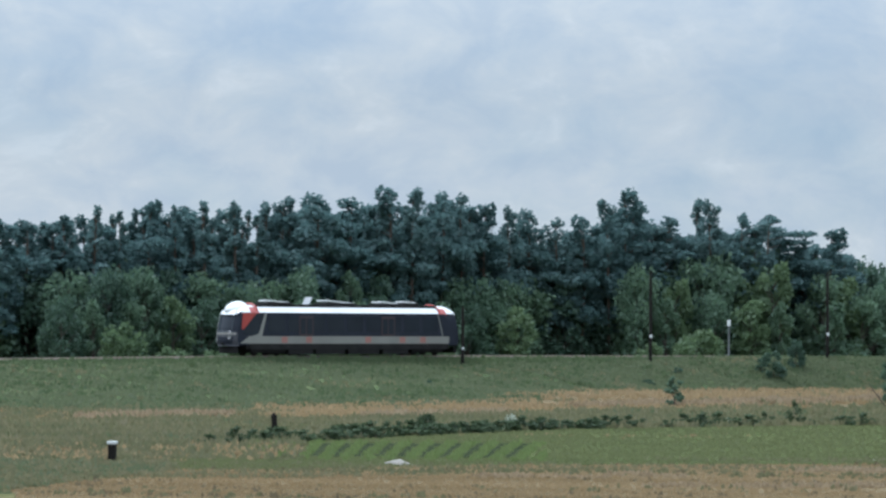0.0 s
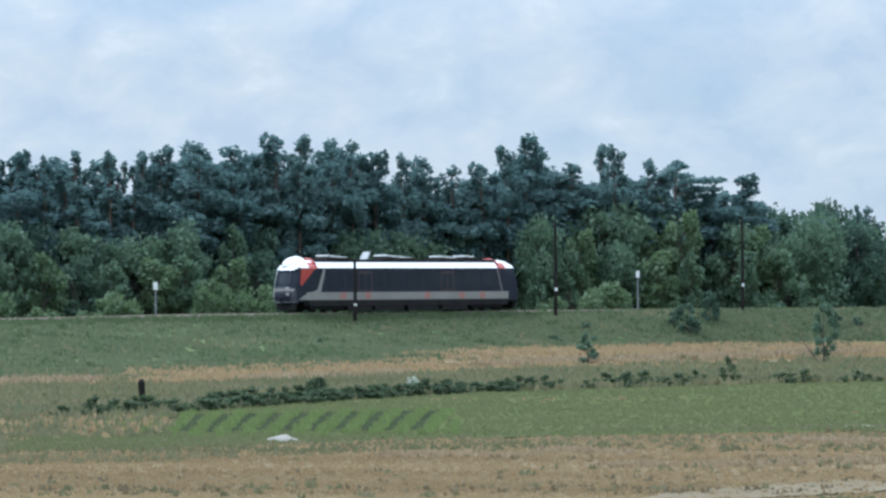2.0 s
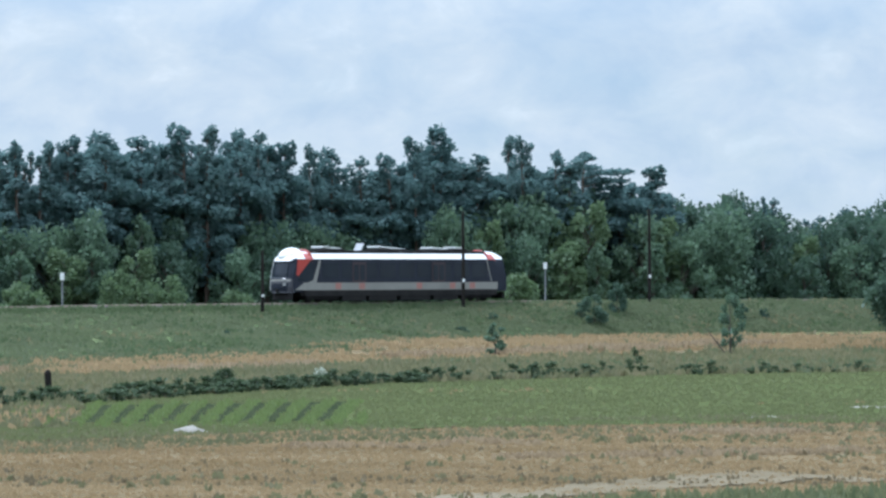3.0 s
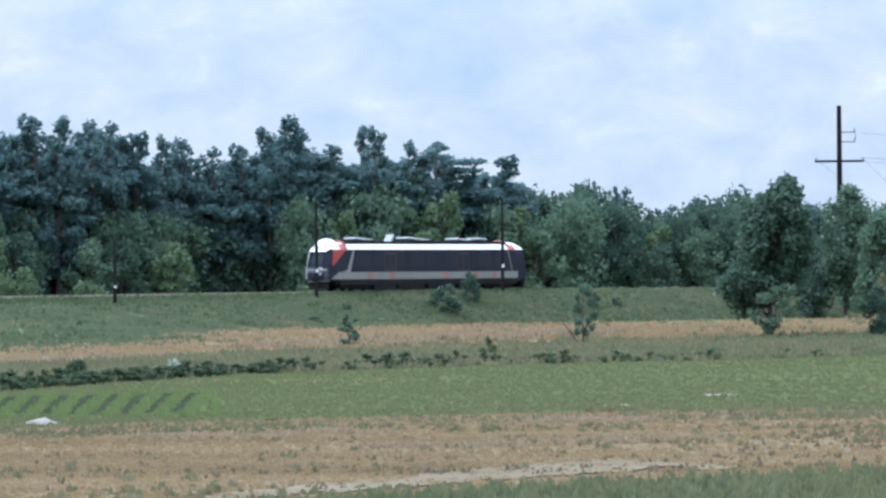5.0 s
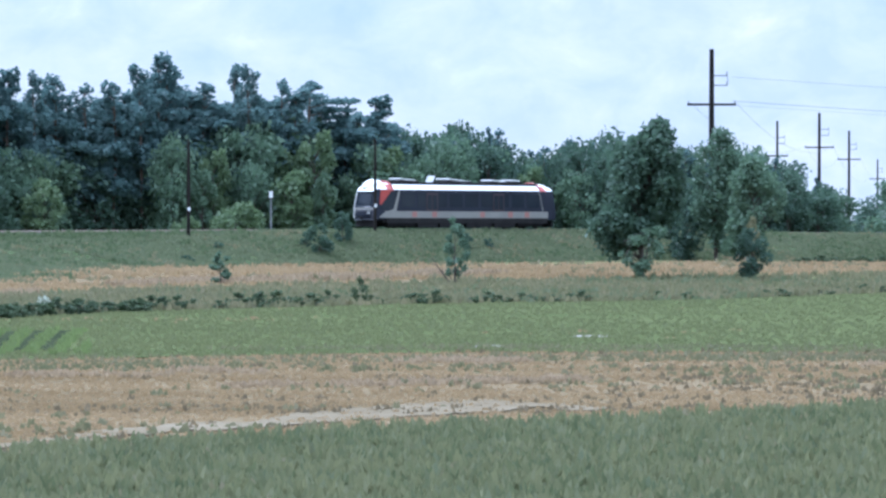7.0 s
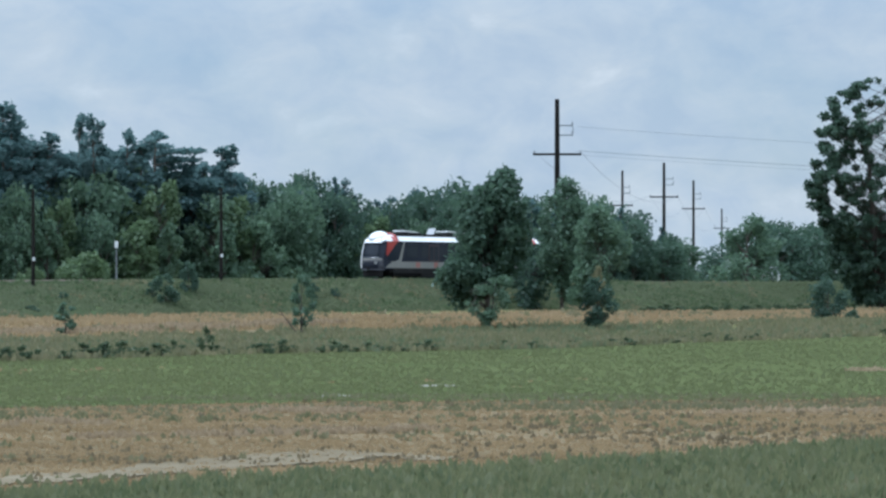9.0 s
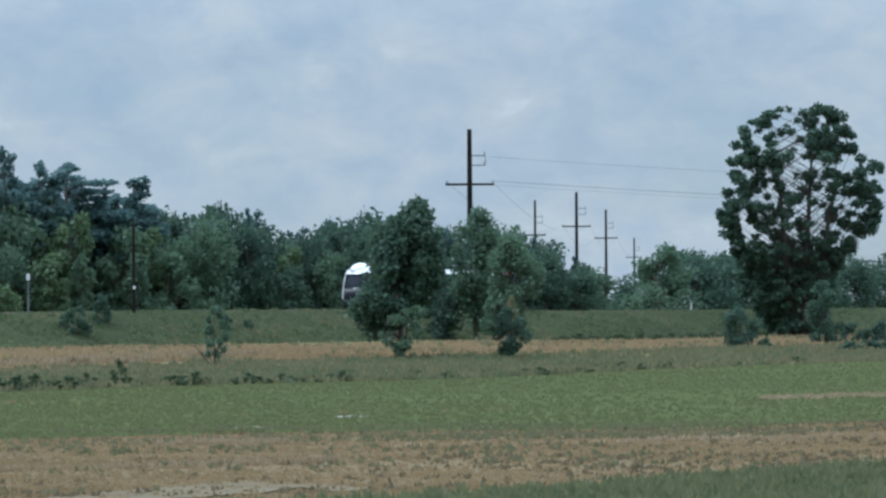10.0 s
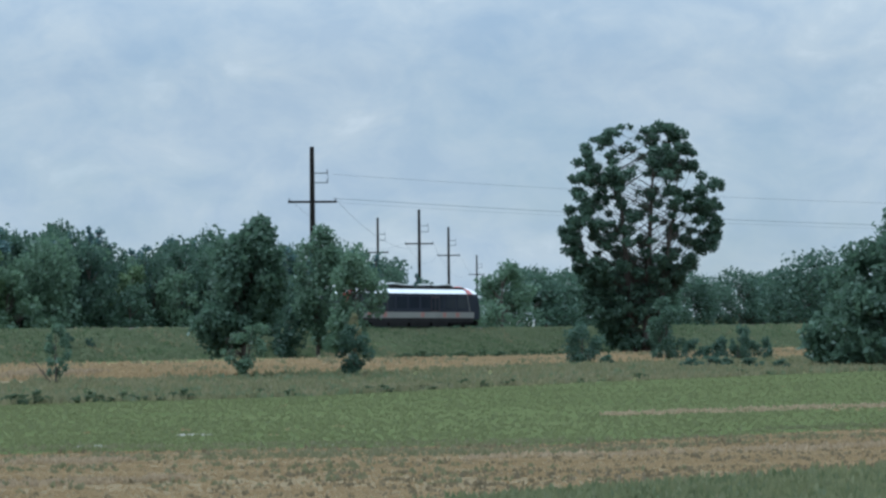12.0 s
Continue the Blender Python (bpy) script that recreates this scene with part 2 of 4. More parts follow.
# ---- mesh helpers ----
def mesh_ob(name, verts, faces, material, parent=None, label="", smooth=False):
    me = bpy.data.meshes.new(name)
    me.from_pydata([tuple(v) for v in verts], [], [tuple(f) for f in faces])
    me.materials.append(material)
    if smooth:
        me.polygons.foreach_set("use_smooth", [True] * len(me.polygons))
    me.update()
    ob = new(name, me)
    if parent:
        ob.parent = parent
    if label:
        ob["label"] = label
    return ob


def part(name, bm, material, parent=None, label="", smooth=False):
    me = bpy.data.meshes.new(name)
    bmesh.ops.recalc_face_normals(bm, faces=bm.faces)
    bm.to_mesh(me)
    bm.free()
    me.materials.append(material)
    if smooth:
        me.polygons.foreach_set("use_smooth", [True] * len(me.polygons))
    ob = new(name, me)
    if parent:
        ob.parent = parent
    if label:
        ob["label"] = label
    return ob


def box(x0, x1, y0, y1, z0, z1, bevel=0.03, bm=None):
    bm2 = bmesh.new()
    bmesh.ops.create_cube(bm2, size=1, matrix=Matrix.LocRotScale(((x0 + x1) / 2, (y0 + y1) / 2, (z0 + z1) / 2), None, (x1 - x0, y1 - y0, z1 - z0)))
    if bevel:
        bmesh.ops.bevel(bm2, geom=list(bm2.edges), offset=bevel, segments=2, affect="EDGES", profile=0.6)
    if bm is None:
        return bm2
    me = bpy.data.meshes.new("tmp")
    bm2.to_mesh(me)
    bm2.free()
    bm.from_mesh(me)
    bpy.data.meshes.remove(me)
    return bm


def tube(path, radii, sides=8):
    """Vertices and faces of a round limb through the points of path."""
    v, f = [], []
    for i, (p, r) in enumerate(zip(path, radii)):
        p = Vector(p)
        d = (Vector(path[min(i + 1, len(path) - 1)]) - Vector(path[max(i - 1, 0)])).normalized()
        a = d.orthogonal().normalized()
        b = d.cross(a)
        for k in range(sides):
            w = 2 * math.pi * k / sides
            v.append(p + (a * math.cos(w) + b * math.sin(w)) * r)
        if i:
            for k in range(sides):
                f.append(((i - 1) * sides + k, (i - 1) * sides + (k + 1) % sides, i * sides + (k + 1) % sides, i * sides + k))
    f.append(tuple(range(sides))[::-1])
    f.append(tuple((len(path) - 1) * sides + k for k in range(sides)))
    return v, f


def merge(lists):
    V, F = [], []
    for v, f in lists:
        o = len(V)
        V += list(v)
        F += [tuple(i + o for i in q) for q in f]
    return V, F


def at(side, ahead):
    """A place on the ground: side is metres to the right for every 1000 m ahead."""
    return side * ahead / 1000, ahead


def curve_at(points, x):
    return float(np.interp(x, [p[0] for p in points], [p[1] for p in points]))


# ---- the line of the railway ----
T0, TH0, BEND = (-54.106, 236.499), 0.826672, -1.26157e-3
STRAIGHT = 60.0


def rail_at(s):
    """Place and heading (radians) on the track, s metres along it."""
    q = min(s, STRAIGHT)
    a = TH0 + BEND * q
    x, y = T0[0] + (math.sin(a) - math.sin(TH0)) / BEND, T0[1] - (math.cos(a) - math.cos(TH0)) / BEND
    if s > STRAIGHT:
        x, y = x + (s - STRAIGHT) * math.cos(a), y + (s - STRAIGHT) * math.sin(a)
    return x, y, a


RAIL_Z = [(-160, 1.6), (-60, 2.4), (-20, 3.0), (10, 3.36), (60, 3.5), (105, 3.46), (130, 3.1), (160, 2.95), (400, 2.6)]


def rail_z(s):
    return curve_at(RAIL_Z, s)


CREST_Z = [(-160, 1.15), (-60, 1.95), (-20, 2.5), (5, 2.62), (22, 2.55), (45, 2.88), (65, 3.33), (105, 3.32), (130, 2.9), (160, 2.8), (400, 2.4)]


def crest_z(s):
    """The height of the turf edge beside the ballast."""
    return curve_at(CREST_Z, s)


def smooth01(x):
    x = min(1, max(0, x))
    return x * x * (3 - 2 * x)


def rise(x, y):
    """The lie of the land: nearly flat, with a low swell before the bank."""
    b = 1000 * x / max(y, 20)
    return 0.42 * smooth01((y - 185) / 50) * smooth01((b + 190) / 60) * smooth01((170 - b) / 90) * smooth01((420 - y) / 60)


# ---- ground ----
def build_ground():
    xs = sorted(set([-2600, -1500, -900, -600, -400] + list(range(-300, 301, 6)) + [400, 600, 900, 1500, 2600]))
    ys = sorted(set([-300, -150, -60, -20] + list(range(0, 420, 6)) + [440, 480, 540, 640, 800, 1100, 1600, 2400, 4200]))
    V = [(x, y, rise(x, y)) for y in ys for x in xs]
    w = len(xs)
    F = [(j * w + i, j * w + i + 1, (j + 1) * w + i + 1, (j + 1) * w + i) for j in range(len(ys) - 1) for i in range(w - 1)]
    return tagged(mesh_ob("ground", V, F, M_MEADOW, smooth=True), "flat rough meadow of green and dry grass", "ground", kind="structure")


GREEN_TOP = [(-330, 96), (-260, 104), (-203, 114), (-98, 141), (16, 157), (60, 160), (100, 164), (146, 177), (281, 211), (330, 224)]
GREEN_LOW = [(-330, 84), (-203, 87), (-127, 93), (20, 99), (184, 99), (280, 107), (330, 110)]
DRY_TOP = [(-330, 170), (-200, 205), (-126, 240), (-15, 262), (40, 265), (80, 270), (123, 290), (240, 345), (330, 375)]
DRY_LOW = [(-330, 132), (-200, 150), (-98, 181), (21, 207), (60, 208), (108, 222), (200, 262), (330, 290)]
CROP_TOP = [(-330, 42), (-127, 55), (20, 62), (115, 66), (209, 73), (330, 82)]
SAND_TOP = [(-330, 46), (-136, 58.2), (-60, 64.5), (-20, 69), (8, 70.5), (40, 71.5), (70, 69.2)]
SAND_LOW = [(-330, 45), (-136, 57), (-60, 62), (8, 66.3), (40, 68.5), (70, 69)]
NEAR = [(-330, 8), (330, 8)]


def build_field(name, low, top, lift, material, label, b0=-330, b1=330, ragged=1.5, group=""):
    nb, nd = 110, 10
    V, F = [], []
    for i in range(nb + 1):
        b = b0 + (b1 - b0) * i / nb
        y0 = curve_at(low, b) + ragged * (noise.noise((b * 0.06, 3.1, len(name))) + 0.5 * noise.noise((b * 0.3, 7.1, 0)))
        y1 = curve_at(top, b) + ragged * 1.6 * (noise.noise((b * 0.05, 9.4, len(name))) + 0.5 * noise.noise((b * 0.25, 1.1, 0)))
        for j in range(nd + 1):
            x, y = at(b, y0 + (max(y1, y0 + 0.02) - y0) * j / nd)
            V.append((x, y, rise(x, y) + lift))
    for i in range(nb):
        for j in range(nd):
            a = i * (nd + 1) + j
            F.append((a, a + nd + 1, a + nd + 2, a + 1))
    return tagged(mesh_ob(name, V, F, material, smooth=True), label, "field", group, "structure")


def toe_offset(s):
    return curve_at([(-120, 60), (-60, 58), (-20, 52), (0, 42), (20, 24), (40, 14), (60, 12), (400, 13)], s)


BANK_S = list(range(-150, 331, 3))


def build_bank():
    """The railway bank: a turf slope up to the crest, and a slope down behind."""
    V, F = [], []
    prof = 10
    for s in BANK_S:
        x, y, a = rail_at(s)
        rx, ry = math.sin(a), -math.cos(a)
        zr = rail_z(s)
        off = toe_offset(s)
        line = []
        for k in range(prof):
            u = k / (prof - 1)
            d = off + (3.4 - off) * u
            px, py = x + rx * d, y + ry * d
            g = rise(px, py) - 0.08
            z = g + (crest_z(s) - g) * (u ** 0.9 if off < 20 else u ** 1.4)
            wob = 0.22 * math.sin(math.pi * u) * noise.noise((s * 0.11, d * 0.3, 2.2))
            line.append((px, py, z + wob + 0.1 * u * noise.noise((s * 0.25, 0, 5))))
        for d, z in ((2.9, crest_z(s) - 0.12), (1.5, crest_z(s) - 0.3), (-1.5, zr - 0.7), (-3.6, zr - 0.6), (-13, -0.15)):
            line.append((x + rx * d, y + ry * d, z))
        V += line
    w = prof + 5
    for i in range(len(BANK_S) - 1):
        for j in range(w - 1):
            a = i * w + j
            F.append((a, a + w, a + w + 1, a + 1))
    return tagged(mesh_ob("railway_bank", V, F, M_BANK, smooth=True), "long green turf bank that carries the railway", "embankment", kind="structure")


def build_track():
    V, F = [], []
    for i, s in enumerate(BANK_S):
        x, y, a = rail_at(s)
        rx, ry, zr = math.sin(a), -math.cos(a), rail_z(s)
        for d, z in ((3.3, crest_z(s) - 0.12 - zr), (1.8, -0.12), (-1.8, -0.12), (-2.9, -0.68)):
            V.append((x + rx * d, y + ry * d, zr + z + 0.02 * noise.noise((s, d, 1))))
        if i:
            for j in range(3):
                q = (i - 1) * 4 + j
                F.append((q, q + 4, q + 5, q + 1))
    track = tagged(mesh_ob("railway_track", V, F, M_BALLAST), "single railway track on grey ballast", "railway track", kind="structure")
    for side in (0.75, -0.75):
        V, F = [], []
        for i, s in enumerate(BANK_S):
            x, y, a = rail_at(s)
            rx, ry, zr = math.sin(a), -math.cos(a), rail_z(s)
            for d, z in ((-0.07, -0.14), (-0.035, 0.0), (0.035, 0.0), (0.07, -0.14)):
                V.append((x + rx * (side + d), y + ry * (side + d), zr + z))
            if i:
                for j in range(3):
                    q = (i - 1) * 4 + j
                    F.append((q, q + 4, q + 5, q + 1))
        mesh_ob("rail", V, F, M_RAIL, track, "rusty steel rail")
    return track


build_ground()
build_field("field_green", GREEN_LOW, GREEN_TOP, 0.05, M_GREEN, "low green crop field with faint rows", b0=-262)
build_field("field_dry_far", DRY_LOW, DRY_TOP, 0.04, M_DRY, "strip of tan dry grass before the bank", b0=-205)
build_field("field_dry_near", CROP_TOP, GREEN_LOW, 0.035, M_DRY, "wide strip of brown dry grass")
build_field("field_crop", NEAR, CROP_TOP, 0.06, M_CROP, "dark green leafy crop field")
build_field("sand_track", SAND_LOW, SAND_TOP, 0.065, M_SAND, "pale sandy field track", b1=66, ragged=1.5)
STREAKS = ((-98, 32, 193, 222, 9), (-175, -120, 157, 172, 7), (-255, -205, 105, 117, 5), (-285, -225, 145, 160, 7), (196, 326, 127, 136, 5), (-4, 40, 91, 92, 2.5), (-130, -45, 83, 86, 2.5), (30, 120, 290, 312, 9), (150, 330, 90, 95, 3), (-60, 60, 78, 81, 2))
build_bank()
build_track()


# ---- the railcar ----
RAKE = [(0.75, -0.15), (1.2, -0.3), (1.65, -0.27), (2.2, -0.2), (3.3, 0.1), (3.55, 0.26), (3.8, 0.66), (4.06, 1.6)]
LONG = 24.5


def nose(y, z):
    return curve_at(RAKE, z) + 0.55 * (abs(y) / 1.43) ** 2.6


def section():
    """Half a body section, from the skirt up to the roof's crown: y and z."""
    return [(1.40, 0.85), (1.43, 1.2), (1.43, 1.65), (1.43, 2.2), (1.43, 2.8), (1.425, 3.32), (1.38, 3.45), (1.28, 3.58), (1.13, 3.73), (0.95, 3.88), (0.72, 3.98), (0.36, 4.04), (0.0, 4.06)]


def on_end(name, polygon, material, parent, tail, proud=0.015, label=""):
    """A panel shaped to the rounded end: polygon in y and z, as two edges low to high."""
    left, right = polygon
    V, F = [], []
    rows_, cols = 9, 9
    for i in range(rows_ + 1):
        t = i / rows_ * (len(left) - 1)
        k = min(int(t), len(left) - 2)
        f = t - k
        yl, zl = [left[k][c] + (left[k + 1][c] - left[k][c]) * f for c in (0, 1)]
        yr, zr = [right[k][c] + (right[k + 1][c] - right[k][c]) * f for c in (0, 1)]
        for j in range(cols + 1):
            y, z = yl + (yr - yl) * j / cols, zl + (zr - zl) * j / cols
            x = nose(y, z) - proud
            V.append((x if tail else LONG - x, y if tail else -y, z))
    for i in range(rows_):
        for j in range(cols):
            a = i * (cols + 1) + j
            F.append((a, a + 1, a + cols + 2, a + cols + 1))
    back = len(V)
    V += [(v[0] + (0.05 if tail else -0.05), v[1], v[2]) for v in V]
    rim = [j for j in range(cols + 1)] + [i * (cols + 1) + cols for i in range(1, rows_ + 1)] + [rows_ * (cols + 1) + j for j in range(cols - 1, -1, -1)] + [i * (cols + 1) for i in range(rows_ - 1, 0, -1)]
    for a, b in zip(rim, rim[1:] + rim[:1]):
        F.append((a, b, b + back, a + back))
    return mesh_ob(name, V, F, material, parent, label, smooth=True)


def side_panel(name, pts, material, parent, side, proud=0.012, label=""):
    """A flat panel on one flank: pts in x and z."""
    y = side * (1.43 + proud)
    bm = bmesh.new()
    a = [bm.verts.new((x, y, z)) for x, z in pts]
    b = [bm.verts.new((x, y - side * 0.05, z)) for x, z in pts]
    bm.faces.new(a)
    for i in range(len(a)):
        j = (i + 1) % len(a)
        bm.faces.new((a[i], a[j], b[j], b[i]))
    return part(name, bm, material, parent, label)


def cove_patch(name, x0, x1, parent, side):
    """A red panel bent to the curve where flank and roof meet."""
    prof = [(y, z) for y, z in section() if 3.3 <= z <= 3.9]
    V, F = [], []
    for y, z in prof:
        for x in (x0, x1):
            V.append((x, side * (y + 0.014), z + 0.012))
    for i in range(len(prof) - 1):
        F.append((2 * i, 2 * i + 1, 2 * i + 3, 2 * i + 2))
    return mesh_ob(name, V, F, M_RED, parent, "red roof corner", smooth=True)


def rect(x0, x1, z0, z1):
    return [(x0, z0), (x1, z0), (x1, z1), (x0, z1)]


def wheel_bm(x, y, r):
    bm = bmesh.new()
    bmesh.ops.create_cone(bm, cap_ends=True, segments=24, radius1=r, radius2=r * 0.97, depth=0.13, matrix=Matrix.Translation((x, y, r)) @ Matrix.Rotation(math.pi / 2, 4, "X"))
    bmesh.ops.create_cone(bm, cap_ends=True, segments=12, radius1=0.16, radius2=0.14, depth=0.24, matrix=Matrix.Translation((x, y, r)) @ Matrix.Rotation(math.pi / 2, 4, "X"))
    return bm


def build_railcar():
    car = tagged(new("railcar"), "white and red diesel railcar with a dark window band", "train")
    half = section()
    loop = [(-y, z) for y, z in half] + [(y, z) for y, z in half[::-1][1:]]
    cols = [0.0, 0.5, 1.0]
    V, F = [], []
    for y, z in loop:
        for c in cols:
            x0 = nose(y, z)
            V.append((x0 + (LONG - 2 * x0) * c, y, z))
    n = len(cols)
    for i in range(len(loop) - 1):
        for j in range(n - 1):
            a = i * n + j
            F.append((a, a + 1, a + n + 1, a + n))
    mid = 2.2
    for end in (0, 1):
        rings = []
        for k in (1.0, 0.8, 0.55, 0.3, 0.06):
            ring = []
            for y, z in loop:
                yy, zz = y * k, mid + (z - mid) * k
                x = nose(yy, zz)
                ring.append(len(V))
                V.append((LONG - x if end else x, yy, zz))
            rings.append(ring)
        for r0, r1 in zip(rings, rings[1:]):
            m = len(r0)
            for i in range(m):
                F.append((r0[i], r0[(i + 1) % m], r1[(i + 1) % m], r1[i]))
        F.append(tuple(rings[-1]))
    high = [q for q in F if sum(V[i][2] for i in q) / len(q) > 3.4]
    mesh_ob("roof", V, high, M_WHITE, car, "white rounded roof", smooth=True)
    mesh_ob("body", V, [q for q in F if q not in high], M_BAND, car, "dark painted car body", smooth=True)
    floor = box(1.2, LONG - 1.2, -1.3, 1.3, 0.55, 0.9, 0.05)
    part("underframe", floor, M_UNDER, car, "black underframe")
    for x0, x1 in ((5.6, 8.2), (8.5, 11.6), (12.0, 15.4), (15.8, 18.6)):
        part("equipment_box", box(x0, x1, -1.4, 1.4, 0.12, 0.7, 0.06), M_UNDER, car)
    for bx in (3.6, LONG - 3.6):
        bogie = part("bogie", box(bx - 1.75, bx + 1.75, -1.25, 1.25, 0.22, 0.72, 0.08), M_UNDER, car)
        for wx in (bx - 1.2, bx + 1.2):
            for wy in (-0.78, 0.78):
                part("wheel", wheel_bm(wx, wy, 0.42), M_UNDER, bogie)
    for side in (-1, 1):
        side_panel("skirt_stripe", [(1.35, 0.98), (LONG - 1.35, 0.98), (LONG - 1.3, 1.58), (1.3, 1.58)], M_CREAM, car, side, 0.01, "cream lower stripe with shade in its colour")
        side_panel("skirt", [(1.6, 0.5), (LONG - 1.6, 0.5), (LONG - 1.4, 0.97), (1.4, 0.97)], M_UNDER, car, side, 0.012, "black lower skirt")
        side_panel("window_band", [(2.65, 1.6), (LONG - 1.3, 1.6), (LONG - 1.75, 3.42), (3.2, 3.42)], M_BAND, car, side, 0.014, "black window band")
        for i in range(9):
            x0 = 3.4 + i * 2.1
            side_panel("window", rect(x0, x0 + 1.72, 1.95, 3.12), M_GLASS, car, side, 0.022)
        for x0 in (6.7, 15.6):
            door = side_panel("door", rect(x0 - 0.05, x0 + 1.45, 1.59, 3.2), M_MAROON, car, side, 0.03, "dull red sliding door")
            for dx in (0.08, 0.76):
                side_panel("door_window", rect(x0 + dx, x0 + dx + 0.56, 1.75, 3.0), M_GLASS, door, side, 0.04)
        for x0 in (4.8, 7.4, 13.8, 17.6, 19.9):
            side_panel("red_patch", rect(x0, x0 + 0.62, 1.05, 1.54), M_DULLRED, car, side, 0.02, "dull red square patch")
        for x, flip in ((1.72, 1), (LONG - 1.72, -1)):
            def fwd(pts):
                return [(d if flip > 0 else LONG - d, z) for d, z in pts]
            if flip < 0:
                side_panel("end_pillar", fwd([(2.0, 1.62), (2.1, 1.62), (2.65, 3.4), (2.55, 3.4)]), M_CREAM, car, side, 0.018, "pale slanted end pillar")
                cove_patch("red_cove", x - 0.1 * flip, x + 0.75 * flip, car, side)
                continue
            side_panel("red_flash", fwd([(0.62, 2.2), (0.8, 2.1), (2.2, 3.42), (0.76, 3.42)]), M_RED, car, side, 0.016, "red pillar flash beside the cab")
            side_panel("cab_window", fwd([(0.75, 1.72), (2.3, 1.65), (3.0, 3.36), (2.25, 3.4), (0.95, 2.15)]), M_GLASS, car, side, 0.014)
            side_panel("cab_swoosh", fwd([(0.5, 1.0), (2.75, 1.0), (2.75, 1.62), (3.24, 3.36), (3.02, 3.36), (2.4, 1.78), (1.1, 1.38)]), M_CREAM, car, side, 0.022, "pale swoosh rising behind the cab")
            cove_patch("red_cove", x - 0.1 * flip, x + 0.75 * flip, car, side)
    for tail in (True, False):
        on_end("windscreen", ([(-1.08, 1.9), (-1.0, 3.25)], [(1.08, 1.9), (1.0, 3.25)]), M_GLASS, car, tail, 0.02)
        on_end("forehead", ([(-1.12, 3.3), (-0.98, 3.6), (-0.7, 3.96)], [(1.12, 3.3), (0.98, 3.6), (0.7, 3.96)]), M_GLOSS, car, tail, 0.06, "glossy white roof brow")
        on_end("windscreen_edge", ([(-1.42, 1.85), (-1.4, 3.28)], [(-1.09, 1.85), (-1.01, 3.28)]), M_BAND, car, tail, 0.022, "black windscreen surround")
        on_end("windscreen_edge", ([(1.09, 1.85), (1.01, 3.28)], [(1.3, 1.85), (1.2, 3.28)] if tail else [(1.42, 1.85), (1.4, 3.28)]), M_BAND, car, tail, 0.022, "black windscreen surround")
        on_end("nose_panel", ([(-1.42, 0.78), (-1.42, 1.84)], [(1.42, 0.78), (1.42, 1.84)]), M_NOSE, car, tail, 0.012, "dark nose panel")
        on_end("nose_trim", ([(-1.3, 1.7), (-1.3, 1.86)], [(1.3, 1.7), (1.3, 1.86)]), M_CREAM, car, tail, 0.03, "pale strip under the windscreen")
        if tail:
            on_end("corner_trim", ([(0.98, 1.0), (1.0, 2.2), (0.92, 3.36)], [(1.3, 1.0), (1.3, 2.2), (1.2, 3.36)]), M_WHITE, car, tail, 0.05, "white corner edge")
        on_end("dark_apron", ([(-1.0, 0.9), (-1.15, 1.5)], [(1.0, 0.9), (1.15, 1.5)]), M_BAND, car, tail, 0.018)
        bm = bmesh.new()
        bmesh.ops.create_uvsphere(bm, u_segments=28, v_segments=16, radius=1)
        for v in bm.verts:
            v.co = Vector((1.2 + v.co.x * 1.1, v.co.y * 0.95, 3.6 + max(v.co.z, -0.2) * ((0.76 if tail else 0.5) + 0.1 * v.co.x)))
            if not tail:
                v.co.x = LONG - v.co.x
        part("roof_brow", bm, M_GLOSS, car, "glossy white domed roof brow", smooth=True)
        for y in (-0.95, 0.72):
            on_end("end_lamp", ([(y, 1.35), (y, 1.6)], [(y + 0.26, 1.35), (y + 0.26, 1.6)]), M_LAMP, car, tail, 0.04)
        x = -0.35 if tail else LONG - 0.25
        part("coupler", box(x, x + 0.6, -0.14, 0.14, 0.85, 1.1, 0.05), M_UNDER, car)
        x = 0.2 if tail else LONG - 0.5
        part("snow_plough", box(x, x + 0.3, -1.15, 1.15, 0.2, 0.75, 0.08), M_UNDER, car)
    for x0, x1, h in ((3.8, 6.3, 4.34), (10.0, 13.4, 4.34), (16.0, 18.2, 4.32), (18.7, 20.2, 4.38)):
        # black sides carry the unit's shade, the pale lid its sunlit top
        pod = part("roof_unit", box(x0, x1, -0.85, 0.85, 3.95, h - 0.06, 0.08), M_UNDER, car, "rooftop unit with shade-dark sides")
        lid = box((x0 - x1) / 2 + 0.25, (x1 - x0) / 2 - 0.25, -0.78, 0.78, -0.06, 0.06, 0.02)
        bmesh.ops.transform(lid, matrix=Matrix.Translation(((x0 + x1) / 2, 0, h)) @ Matrix.Rotation(0.08, 4, "Y"), verts=lid.verts)
        part("roof_unit_lid", lid, M_PALE, pod, "pale tilted lid as the sunlit top")
    for x in (2.35, LONG - 2.35):
        v, f = tube([(x, 1.3 * math.cos(w), 3.5 + 0.68 * math.sin(w)) for w in [math.pi * k / 16 for k in range(17)]], [0.075] * 17, 7)
        mesh_ob("brow_edge", v, f, M_RED, car, "red edge behind the roof brow")
    # black strips added for the dark outline above the white roof edge
    part("roof_edge_outline", box(2.4, LONG - 2.4, -0.88, -0.78, 3.9, 4.14, 0.03), M_UNDER, car, "dark outline strip along the roof edge")
    part("roof_edge_outline", box(2.4, LONG - 2.4, 0.78, 0.88, 3.9, 4.14, 0.03), M_UNDER, car, "dark outline strip along the roof edge")
    bm = box(-0.06, 0.06, -0.45, 0.45, 0, 0.85, 0.02)
